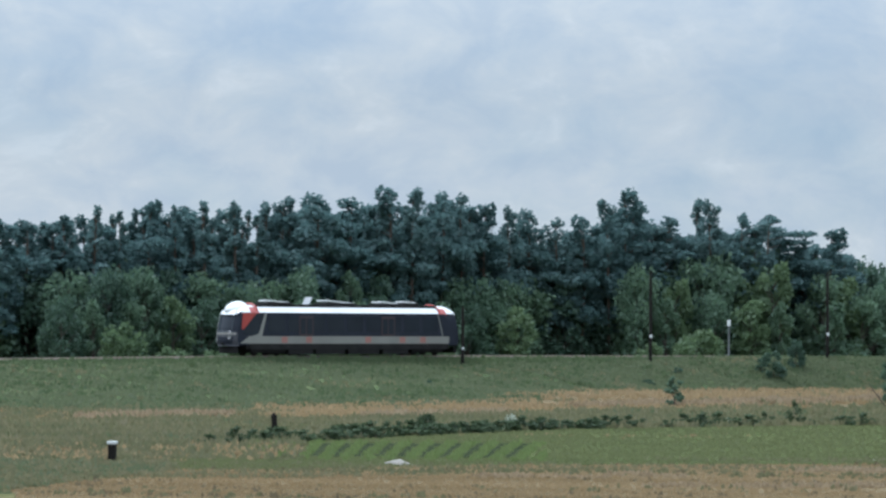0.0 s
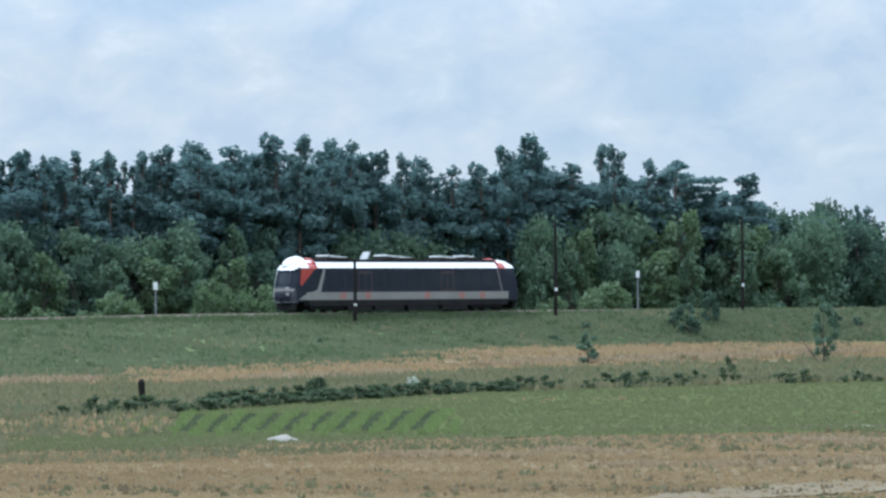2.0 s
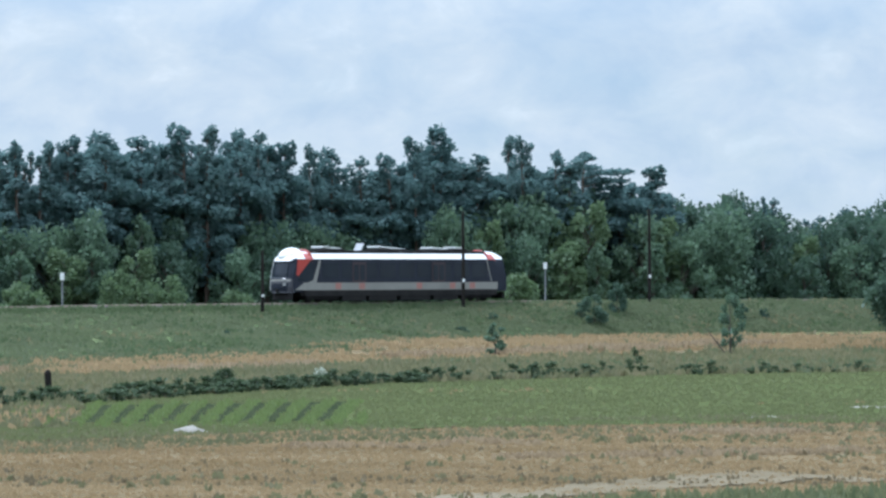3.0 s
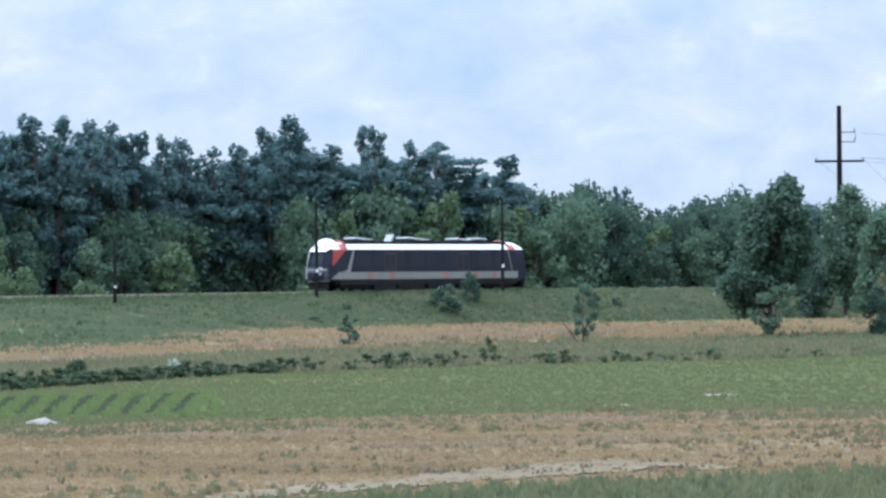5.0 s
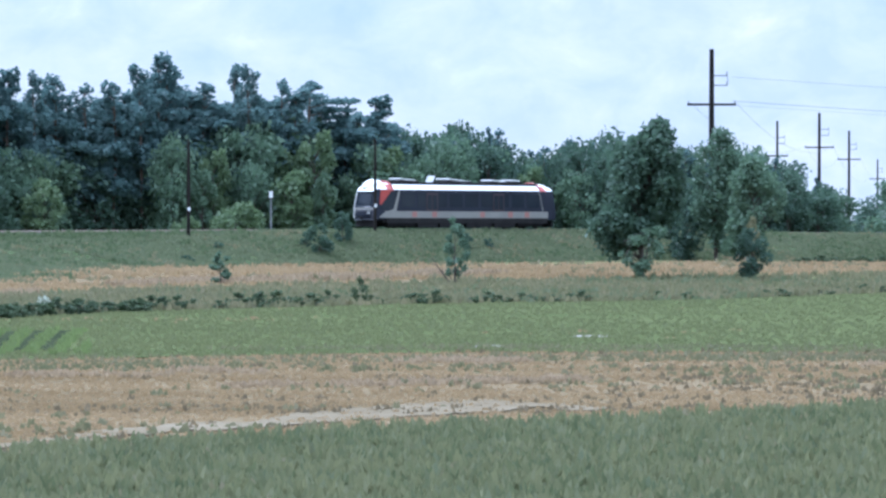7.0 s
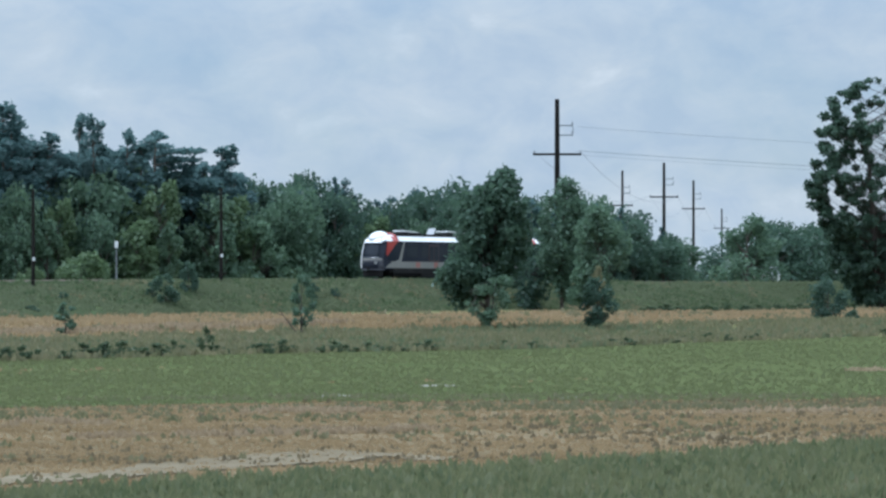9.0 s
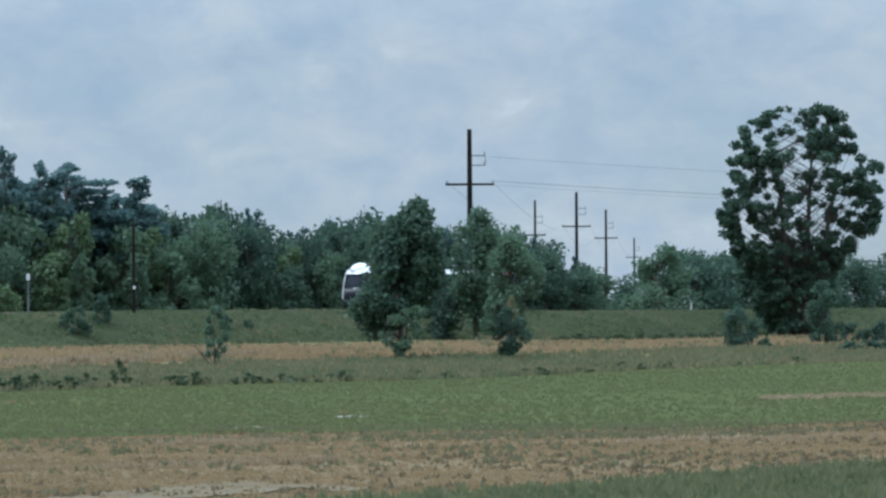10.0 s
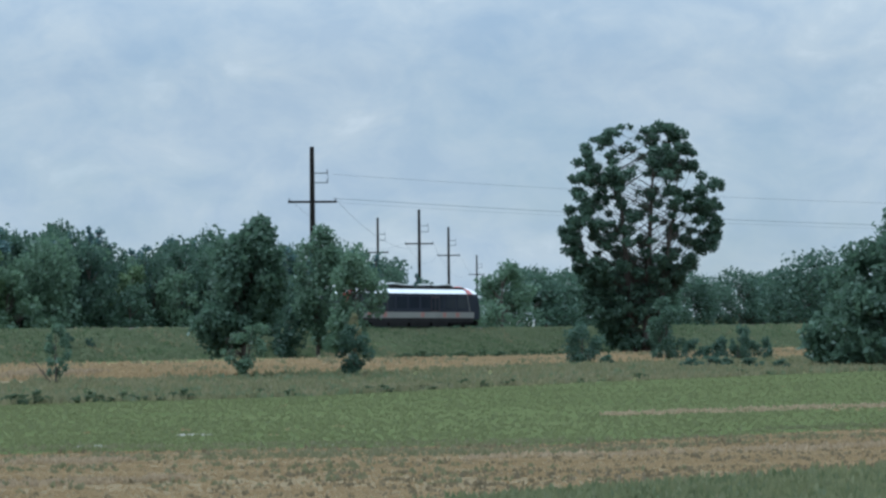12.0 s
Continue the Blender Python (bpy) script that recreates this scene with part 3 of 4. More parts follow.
    bmesh.ops.transform(bm, matrix=Matrix.Translation((8.3, -0.1, 3.98)) @ Matrix.Rotation(0.55, 4, "Y"), verts=bm.verts)
    part("roof_flap", bm, M_ROOF, car, "pale raised roof flap")
    return car


railcar = build_railcar()
railcar.scale = (1, 1.12, 1.08)


# ---- trees ----
def leaves(clumps, count, size, seed, flat=0.0, fill=0.45):
    """Leaf tufts spread through clumps (centre, radii): vertices and faces."""
    rg = np.random.default_rng(seed)
    vol = np.array([max(r[0] * r[1] * r[2], 1e-3) ** 0.72 for c, r in clumps])
    pick = rg.choice(len(clumps), count, p=vol / vol.sum())
    C = np.array([c for c, r in clumps], float)[pick]
    R = np.array([r for c, r in clumps], float)[pick]
    d = rg.normal(size=(count, 3))
    d /= np.linalg.norm(d, axis=1)[:, None]
    rad = (fill + (1 - fill) * rg.random(count) ** 0.5)[:, None] * (1 + 0.12 * np.clip(rg.normal(size=(count, 1)), -2, 2))
    P = C + d * R * rad
    a = rg.normal(size=(count, 3))
    a[:, 2] *= 1 - flat
    a /= np.linalg.norm(a, axis=1)[:, None]
    b = np.cross(a, rg.normal(size=(count, 3)))
    b /= np.linalg.norm(b, axis=1)[:, None] + 1e-6
    n = np.cross(a, b)
    s = (size * (0.55 + 0.9 * rg.random(count)))[:, None]
    V = np.stack([P - a * s, P + b * s * 0.55 + n * s * 0.2, P + a * s, P - b * s * 0.55 + n * s * 0.2], 1).reshape(-1, 3)
    F = np.arange(count * 4).reshape(-1, 4)
    return V, F


def leaf_mesh(name, V, F, material, parent):
    me = bpy.data.meshes.new(name)
    me.vertices.add(len(V))
    me.vertices.foreach_set("co", V.astype(np.float32).ravel())
    k = F.shape[1]
    me.loops.add(F.size)
    me.loops.foreach_set("vertex_index", F.astype(np.int32).ravel())
    me.polygons.add(len(F))
    me.polygons.foreach_set("loop_start", np.arange(0, F.size, k, dtype=np.int32))
    me.materials.append(material)
    me.update(calc_edges=True)
    me.validate()
    ob = new(name, me)
    if parent:
        ob.parent = parent
    return ob


def pine(seed, height, crown_low, spread, count=1900, habit="round"):
    """A pine: a tall stem, limbs, and a broken crown of needle clumps; habit is round, pointed or layered."""
    rg = random.Random(seed)
    tree = tagged(new("pine_tree"), "dark tall pine with bare stem and broken crown", "tree", "pines behind the railway")
    lean = rg.uniform(-0.03, 0.03)
    trunk = [tube([(lean * z, 0.2 * math.sin(z * 0.3 + seed), z) for z in (0, height * 0.3, height * 0.6, height * 0.85, height * 0.97)], [0.24, 0.19, 0.14, 0.08, 0.03], 7)]
    clumps = []
    z = height * crown_low
    while z < height - 0.3:
        u = (z - height * crown_low) / (height * (1 - crown_low))
        if habit == "pointed":
            reach, thick, step = spread * (1.05 - 0.92 * u) * rg.uniform(0.7, 1.15), rg.uniform(0.4, 0.7), rg.uniform(0.25, 0.5)
        elif habit == "layered":
            reach, thick, step = spread * math.sin(math.pi * (0.3 + 0.6 * u)) * rg.uniform(0.6, 1.25), rg.uniform(0.28, 0.5), rg.uniform(0.45, 0.95)
        else:
            reach, thick, step = spread * (0.5 + 0.6 * math.sin(math.pi * min(1, 0.25 + u * 0.75))) * rg.uniform(0.5, 1.2) * (1 - 0.25 * u), rg.uniform(0.5, 0.9), rg.uniform(0.25, 0.6)
        w = rg.uniform(0, 6.28)
        cx, cy = lean * z + math.cos(w) * reach * 0.7, math.sin(w) * reach * 0.7
        clumps.append(((cx, cy, z), (reach * 0.5, reach * 0.5, thick)))
        trunk.append(tube([(lean * z, 0, z - 0.7), (cx * 0.6, cy * 0.6, z - 0.25), (cx, cy, z)], [0.07, 0.05, 0.02], 4))
        z += step
    tip = 0.3 if habit == "pointed" else 0.65
    clumps.append(((lean * height, 0, height - 0.5), (tip, tip, 0.6)))
    v, f = merge(trunk)
    mesh_ob("trunk", v, f, M_PINEBARK, tree, "reddish bare stem")
    V, F = leaves(clumps, count, 0.32, seed, 0.4)
    leaf_mesh("crown", V, F, M_PINE, tree)
    return tree


def broadleaf(seed, height, width, low, count, size, material, name="broadleaf_tree", label="", group="", lumps=26, stems=1, gappy=0.0, category="tree"):
    """A leafy tree or bush: stems, limbs to each lump, and a ragged crown."""
    rg = random.Random(seed)
    tree = tagged(new(name), label, category, group)
    clumps, wood = [], []
    for k in range(stems):
        w = 6.28 * k / max(1, stems) + rg.random()
        r0 = 0.0 if stems == 1 else width * 0.07
        wood.append(tube([(math.cos(w) * r0, math.sin(w) * r0, -0.1), (math.cos(w) * r0 * 1.6, math.sin(w) * r0, height * 0.35), (math.cos(w) * r0 * 3, math.sin(w) * r0 * 2, height * 0.75)], [height * 0.02, height * 0.014, height * 0.004], 7))
    for i in range(lumps):
        u = (i + rg.random()) / lumps
        z = height * (low + (0.97 - low) * u)
        prof = max(0.05, 1 - (abs(u - 0.42) / 0.62) ** 2.4) ** 0.6
        r = width / 2 * max(0.16, prof) * rg.uniform(0.45, 0.95)
        w = rg.uniform(0, 6.28)
        c = (math.cos(w) * r, math.sin(w) * r, z)
        q = width * rg.uniform(0.13, 0.22) * (1 - gappy)
        clumps.append((c, (q, q, q * rg.uniform(0.75, 1.1))))
        zb = max(0.1, z - r * 0.9 - 0.3)
        wood.append(tube([(0, 0, zb), (c[0] * 0.5, c[1] * 0.5, (zb + z) / 2), c], [height * 0.007, height * 0.005, height * 0.002], 4))
    v, f = merge(wood)
    mesh_ob("trunk", v, f, M_BARK, tree)
    V, F = leaves(clumps, int(count * 1.25), size, seed, 0.0, 0.3)
    leaf_mesh("crown", V, F, material, tree)
    return tree


# heights of the tree tops along the wood, peaks and the dips between them
TOPS_WEST = [(-330, 222), (-312, 232), (-300, 226), (-286, 237), (-280, 228), (-273.5, 257), (-268, 236), (-263, 247), (-258, 240), (-252, 262), (-247, 248), (-243, 257), (-238, 248), (-232, 265), (-225, 250), (-219, 264), (-214, 244), (-210, 259), (-207, 250), (-204, 275), (-198, 256), (-192, 282), (-186, 262), (-180, 277), (-173, 256), (-164.5, 292), (-161, 284), (-157, 292), (-151.5, 250), (-146, 285), (-142, 280), (-138.5, 284), (-134, 260)]
TOPS_EAST = [(-130, 260), (-126.5, 208), (-122, 256), (-119, 248), (-116, 251), (-110, 190), (-105, 237), (-101, 215), (-96, 237), (-91, 226), (-86.6, 268), (-84, 262), (-80, 289), (-76, 268), (-73, 244), (-69, 225), (-65.5, 240), (-62, 205), (-57, 267), (-54, 255), (-51.5, 267), (-47, 205), (-41, 244), (-36.5, 232), (-32, 242), (-21, 197), (-15, 200), (-9.5, 213), (-4, 192), (0, 170), (2.5, 136), (18, 130), (31, 120)]
SKYLINE = TOPS_WEST + TOPS_EAST
FOREST_Y = [(-340, 252), (-300, 258), (-200, 282), (-100, 306), (0, 332), (60, 352), (110, 372), (160, 395)]


UNDER = [(-338, 120), (-300, 128), (-270, 150), (-238, 140), (-200, 150), (-160, 145), (-150, 120), (-110, 125), (-90, 130), (-70, 165), (-40, 165), (-15, 168), (5, 138), (18, 150), (31, 146), (38, 106), (48, 124), (58, 136), (75, 136), (95, 126), (108, 116), (120, 98), (132, 78), (141, 54)]


def put(kinds, used, k, m):
    """Place a tree of kind k: the first takes the built one, the rest are copies."""
    ob = copy_thing(kinds[k], pose(0, 0, 0)) if k in used else kinds[k]
    used.add(k)
    ob.matrix_basis = m
    return ob


def scaled(x, y, z, turn, wide, tall):
    return pose(x, y, z, 0, 0, turn) @ Matrix.Diagonal((wide, wide, tall, 1))


def low_line(b):
    """The height below which the wood is closed: no gap shows under it."""
    return min(curve_at(SKYLINE, b + k) for k in (-4, -2, 0, 2, 4))


def build_forest():
    rg = random.Random(11)
    round_, pointed, layered = (0, 1, 2, 3), (4, 5, 6), (7, 8)
    kinds = [pine(20 + i, 20.0, (0.4, 0.32, 0.48, 0.36)[i], (3.2, 2.8, 3.5, 3.0)[i], 2600) for i in range(4)]
    kinds += [pine(30 + i, 20.0, (0.3, 0.36, 0.26)[i], (2.5, 2.1, 2.8)[i], 2400, "pointed") for i in range(3)]
    kinds += [pine(40 + i, 20.0, (0.52, 0.58)[i], (4.0, 4.4)[i], 1900, "layered") for i in range(2)]
    used = set()
    # the tallest trees, one for every peak of the outline
    peaks = [SKYLINE[i] for i in range(1, len(SKYLINE) - 3) if SKYLINE[i - 1][1] <= SKYLINE[i][1] >= SKYLINE[i + 1][1]]
    for i, (b, top) in enumerate(peaks):
        span = (peaks[min(i + 1, len(peaks) - 1)][0] - peaks[max(i - 1, 0)][0]) / 2
        y = curve_at(FOREST_Y, b) + rg.uniform(-1.5, 2.5)
        wide = min(1.15, max(0.62, span * y / 1000 / 3.3))
        group = layered if -48 < b < -25 else pointed if b < -208 and i % 4 else round_
        x, y = at(b, y)
        put(kinds, used, group[i % len(group)], scaled(x, y, -0.05, rg.uniform(0, 360), wide, (EYE + (top + (9 if b < -208 else 4)) * y / 5400) / 20))
    # the closed wood behind them
    for gap, step, cut, far_end in ((3, 8.0, 0.98, 0), (9, 8.0, 1.0, 2), (17, 9.5, 0.98, -2)):
        b = -338 + gap * 0.5
        while b < far_end:
            bb = b + rg.uniform(-2.5, 2.5)
            y = curve_at(FOREST_Y, bb) + gap + rg.uniform(-2.5, 2.5)
            h = EYE + low_line(bb) * (cut + (0.04 if bb < -208 else 0)) * rg.uniform(0.93, 1.03) * y / 5400
            x, y = at(bb, y)
            put(kinds, used, rg.choice(pointed + (0, 1)) if bb < -208 else rg.choice(round_), scaled(x, y, -0.05, rg.uniform(0, 360), rg.uniform(0.8, 1.1), h / 20))
            b += step * rg.uniform(0.7, 1.3)
    b = 4
    while b < 138:
        y = curve_at(FOREST_Y, b) + rg.uniform(-3, 12)
        h = EYE + curve_at(UNDER, b) * rg.uniform(0.98, 1.17) * y / 5400
        x, y = at(b, y)
        put(kinds, used, rg.choice((1, 3, 4, 5)), scaled(x, y, -0.05, rg.uniform(0, 360), rg.uniform(0.55, 0.75), h / 20))
        b += rg.uniform(4, 8)


def build_understorey():
    rg = random.Random(5)
    label = "leafy green tree at the edge of the wood"
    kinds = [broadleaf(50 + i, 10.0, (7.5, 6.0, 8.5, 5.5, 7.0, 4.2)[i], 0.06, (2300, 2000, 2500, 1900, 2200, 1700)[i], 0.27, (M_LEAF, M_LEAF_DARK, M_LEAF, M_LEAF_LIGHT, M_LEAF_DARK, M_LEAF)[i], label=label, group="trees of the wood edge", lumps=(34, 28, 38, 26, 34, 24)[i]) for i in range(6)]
    used = set()
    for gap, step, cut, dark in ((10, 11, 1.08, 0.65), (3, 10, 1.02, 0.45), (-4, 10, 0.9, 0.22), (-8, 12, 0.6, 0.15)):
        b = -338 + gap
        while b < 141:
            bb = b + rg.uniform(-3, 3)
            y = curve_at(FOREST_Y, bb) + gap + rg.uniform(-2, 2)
            # stretches where dark leaf colour and missing front rows stand for shade
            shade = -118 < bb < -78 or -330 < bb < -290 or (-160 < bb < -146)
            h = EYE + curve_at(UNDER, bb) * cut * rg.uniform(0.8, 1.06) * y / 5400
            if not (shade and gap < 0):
                # dark leaves stand for shade: more in back rows, fewer on lit stretches
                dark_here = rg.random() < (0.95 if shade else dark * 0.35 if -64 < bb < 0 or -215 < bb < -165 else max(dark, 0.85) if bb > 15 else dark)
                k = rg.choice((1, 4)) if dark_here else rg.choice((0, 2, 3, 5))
                x, yy = at(bb, y)
                wide = (0.75 + 0.25 * h / 10) * rg.uniform(0.85, 1.2) * (0.8 if gap < 0 else 1.0)
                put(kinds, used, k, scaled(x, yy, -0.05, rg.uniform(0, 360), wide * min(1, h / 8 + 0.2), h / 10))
            b += step * rg.uniform(0.75, 1.25)
    bright = broadleaf(71, 5.2, 5.6, 0.04, 1900, 0.25, M_LEAF_LIGHT, name="bush", label="pale green rounded bush beside the railway", group="bushes beside the railway", lumps=26, category="bush")
    for i, (b, dy, w, h) in enumerate(((-56, -15, 0.95, 1.0), (-51, -14, 0.7, 0.8), (-170, -16, 0.8, 0.95), (-186, -15, 0.7, 1.05), (-218, -14, 0.8, 0.85), (-146, -15, 0.65, 0.72), (-228, -16, 0.5, 0.55), (-244, -16, 0.6, 0.6), (-72, -14, 0.6, 0.75), (-34, -12, 0.6, 0.65), (-4, -10, 0.65, 0.6), (12, -10, 0.7, 0.7), (-262, -15, 0.8, 1.0), (-118, -15, 0.35, 0.45))):
        x, y = at(b, curve_at(FOREST_Y, b) + dy)
        ob = bright if i == 0 else copy_thing(bright, pose(0, 0, 0))
        ob.matrix_basis = scaled(x, y, 0.6, 40 * i, w, h)
    tree = broadleaf(90, 11.6, 8.0, 0.1, 2600, 0.3, M_LEAF, label="round leafy tree beyond the railway", lumps=34)
    tree.matrix_basis = scaled(*at(163, 425), -0.05, 0, 1.2, 1)
    far = broadleaf(91, 12.0, 15.0, 0.02, 2600, 0.42, M_LEAF_DARK, label="far dark clump of trees", group="far trees", lumps=40)
    spots = [(150, 640, 0.55), (158, 560, 0.7)] + [(172 + 6 * i, 500 + 7 * i, 0.95 + 0.12 * rg.uniform(-1, 1)) for i in range(8)] + [(206 + 7.5 * i, 930 + 10 * i, 1.25 + 0.2 * rg.uniform(-1, 1)) for i in range(16)] + [(268, 900, 1.75), (316, 900, 1.6)]
    for i, (b, y, h) in enumerate(spots):
        ob = far if i == 0 else copy_thing(far, pose(0, 0, 0))
        x, y = at(b, y)
        ob.matrix_basis = scaled(x, y, -0.1, 53 * i, h * rg.uniform(0.9, 1.3), h)


build_forest()
build_understorey()


# ---- trees and bushes in the meadow ----
def bank_point(s, d):
    """A place on the bank's near slope, d metres out from the track."""
    x, y, a = rail_at(s)
    x, y = x + math.sin(a) * d, y - math.cos(a) * d
    off = toe_offset(s)
    u = min(1, max(0, (off - d) / (off - 3.4)))
    g = rise(x, y) - 0.08
    return x, y, g + (crest_z(s) - g) * u ** 0.9 if off < 20 else g + (crest_z(s) - g) * u ** 1.4


def s_for(b, d=0.0):
    """How far along the track the line of sight at b meets it, or a line d metres to its near side."""
    lo, hi = -150.0, 330.0
    for _ in range(40):
        m = (lo + hi) / 2
        x, y, a = rail_at(m)
        x, y = x + math.sin(a) * d, y - math.cos(a) * d
        lo, hi = (m, hi) if 1000 * x / y < b else (lo, m)
    return lo


def stand(ob, b, y, turn=0, wide=1, tall=1):
    x, y = at(b, y)
    ob.matrix_basis = scaled(x, y, rise(x, y) - 0.03, turn, wide, tall)
    return ob


def outlined(seed, outline, lumps, count, size, material, label, stems, name="broadleaf_tree", category="tree", lump=(0.5, 1.0), deep=0.8, limb=0.05):
    """A tree or bush whose crown keeps to an outline: rows of height, reach to one side, reach to the other."""
    rg = random.Random(seed)
    tree = tagged(new(name), label, category)
    zs = [o[0] for o in outline]
    wood = [tube(path, radii, 8) for path, radii in stems]
    clumps = []
    while len(clumps) < lumps:
        z = rg.uniform(zs[0], zs[-1])
        lo, hi = float(np.interp(z, zs, [o[1] for o in outline])), float(np.interp(z, zs, [o[2] for o in outline]))
        half = (hi - lo) / 2
        if rg.random() * max(o[2] - o[1] for o in outline) > hi - lo + 0.8:
            continue
        q = min(rg.uniform(*lump), max(0.12, half))
        u = rg.uniform(-1, 1)
        u = math.copysign(abs(u) ** 0.75, u)
        x = (lo + hi) / 2 + u * max(0, half - 0.85 * q)
        y = deep * half * math.sqrt(max(0, 1 - u * u)) * rg.uniform(-1, 1)
        clumps.append(((x, y, min(z, zs[-1] - 0.5 * q)), (q, q, q * rg.uniform(0.75, 1.0))))
        path = stems[rg.randrange(len(stems))][0]
        zb = max(0.2, z - math.hypot(x, y) * 0.8 - 0.3)
        px, py = [float(np.interp(zb, [p[2] for p in path], [p[c] for p in path])) for c in (0, 1)]
        wood.append(tube([(px, py, zb), ((px + x) / 2, (py + y) / 2, (zb + z) / 2 + 0.1), (x, y, z)], [limb, limb * 0.7, limb * 0.3], 4))
    v, f = merge(wood)
    mesh_ob("trunk", v, f, M_BARK, tree, "bare stems and limbs")
    V, F = leaves(clumps, count, size, seed, 0.0, 0.25)
    leaf_mesh("crown", V, F, material, tree)
    return tree


def build_meadow_trees():
    stem = [([(0.4, 0, -0.1), (0.5, 0, 3), (1.0, 0, 7), (1.6, 0, 10)], [0.2, 0.16, 0.1, 0.04])]
    stand(outlined(101, [(1.9, -3.0, -1.2), (2.9, -3.5, 1.0), (4.1, -3.1, 3.2), (5.6, -2.5, 3.6), (7.2, -2.1, 3.7), (8.8, -1.5, 3.5), (10.0, 0.3, 2.9), (10.9, 1.3, 2.3)], 95, 12000, 0.22, M_LEAF_DARK, "dark bushy tree with low hanging crown in the meadow", stem, lump=(0.8, 1.3)), 74.8, 212)
    stem = [([(0, 0, -0.1), (-0.1, 0, 0.6), (0.4, 0, 3.2)], [0.09, 0.07, 0.02]), ([(0, 0, -0.1), (-0.5, 0, 0.9), (-1.4, 0, 2.0)], [0.06, 0.05, 0.02])]
    stand(outlined(102, [(0.5, -0.5, 0.4), (1.0, -1.1, 0.9), (1.9, -2.0, 1.4), (2.8, -1.2, 1.8), (3.7, 0.0, 1.4)], 26, 1300, 0.13, M_LEAF, "green young bush with sparse leaves under the tree", stem, "bush", "bush", (0.25, 0.5), 0.8, 0.025), 78, 208)
    stand(broadleaf(103, 3.5, 2.5, 0.14, 1500, 0.13, M_LEAF_DARK, name="bush", label="small dark bush with bare base in dry grass", lumps=18, category="bush"), 113.4, 211)
    stand(broadleaf(104, 1.5, 1.2, 0.25, 300, 0.12, M_OLIVE, name="bush", label="yellowing leaf tuft over the dark bush", lumps=8, category="bush"), 114, 213, 0, 1, 2.7)
    stem = [([(0, 0, -0.1), (0, 0, 5), (0.3, 0, 11)], [0.2, 0.15, 0.04])]
    stand(outlined(105, [(0.6, -1.8, 0.9), (3.0, -2.3, 1.9), (6.9, -2.9, 2.0), (9.0, -2.7, 2.6), (10.7, -2.2, 2.8), (12.0, -0.9, 1.7), (12.9, -0.4, 0.9)], 85, 4600, 0.22, M_LEAF, "slender leafy tree at the foot of the bank", stem, lump=(0.7, 1.2)), 101.5, 297)
    stand(outlined(106, [(0.8, -3.6, -1.6), (2.0, -3.2, 1.0), (3.6, -3.0, 2.2), (5.7, -2.8, 3.6), (7.0, -2.7, 3.2), (8.4, -2.4, 2.0), (9.9, -1.5, 0.1)], 80, 4400, 0.22, M_LEAF, "leafy tree with wide crown at the foot of the bank", [([(0, 0, -0.1), (0, 0, 4), (-0.6, 0, 9)], [0.18, 0.13, 0.04])], lump=(0.7, 1.2)), 114.5, 291)
    stand(broadleaf(107, 6.0, 5.0, 0.05, 1800, 0.22, M_LEAF_DARK, name="bush", label="dark bush at the foot of the bank", lumps=24, category="bush"), 92, 300)
    sap = broadleaf(108, 4.4, 2.0, 0.16, 760, 0.14, M_LEAF, name="sapling", label="thin sapling with sparse leaves in the meadow", lumps=16)
    stand(sap, 15.8, 197, 0, 0.8, 1.0)
    stand(copy_thing(sap, pose(0, 0, 0)), -61, 196, 80, 0.7, 0.5)
    dead = tagged(new("dead_branch"), "bare leaning grey branch beside the sapling", "branch")
    x, y = at(15.2, 196.6)
    v, f = merge([tube([(0, 0, 0), (-0.6, 0, 0.8), (-1.4, 0.1, 1.9)], [0.06, 0.05, 0.015], 6), tube([(-0.6, 0, 0.8), (-0.8, 0, 1.4)], [0.03, 0.01], 5), tube([(-1.0, 0.05, 1.4), (-1.5, 0, 1.5)], [0.03, 0.01], 5)])
    mesh_ob("limb", v, f, M_BARK, dead)
    dead.matrix_basis = pose(x, y, rise(x, y) - 0.05)
    shrub = broadleaf(110, 2.4, 2.3, 0.03, 900, 0.14, M_LEAF_DARK, name="bush", label="dark round bush on the railway bank", group="bushes on the bank", lumps=16, category="bush")
    for i, (b, d, w, h) in enumerate(((-28.5, 9.5, 0.95, 1.15), (-21, 6.5, 0.8, 1.2), (-33, 7.5, 0.5, 0.6), (19.5, 8.5, 0.5, 0.65), (27, 8.5, 0.42, 0.45), (-72, 12.5, 0.5, 0.25), (-150, 20, 0.25, 0.22), (-62, 8, 0.4, 0.3))):
        ob = shrub if i == 0 else copy_thing(shrub, pose(0, 0, 0))
        ob.matrix_basis = Matrix.Translation(bank_point(s_for(b, d), d)) @ scaled(0, 0, -0.1, 77 * i, w, h)


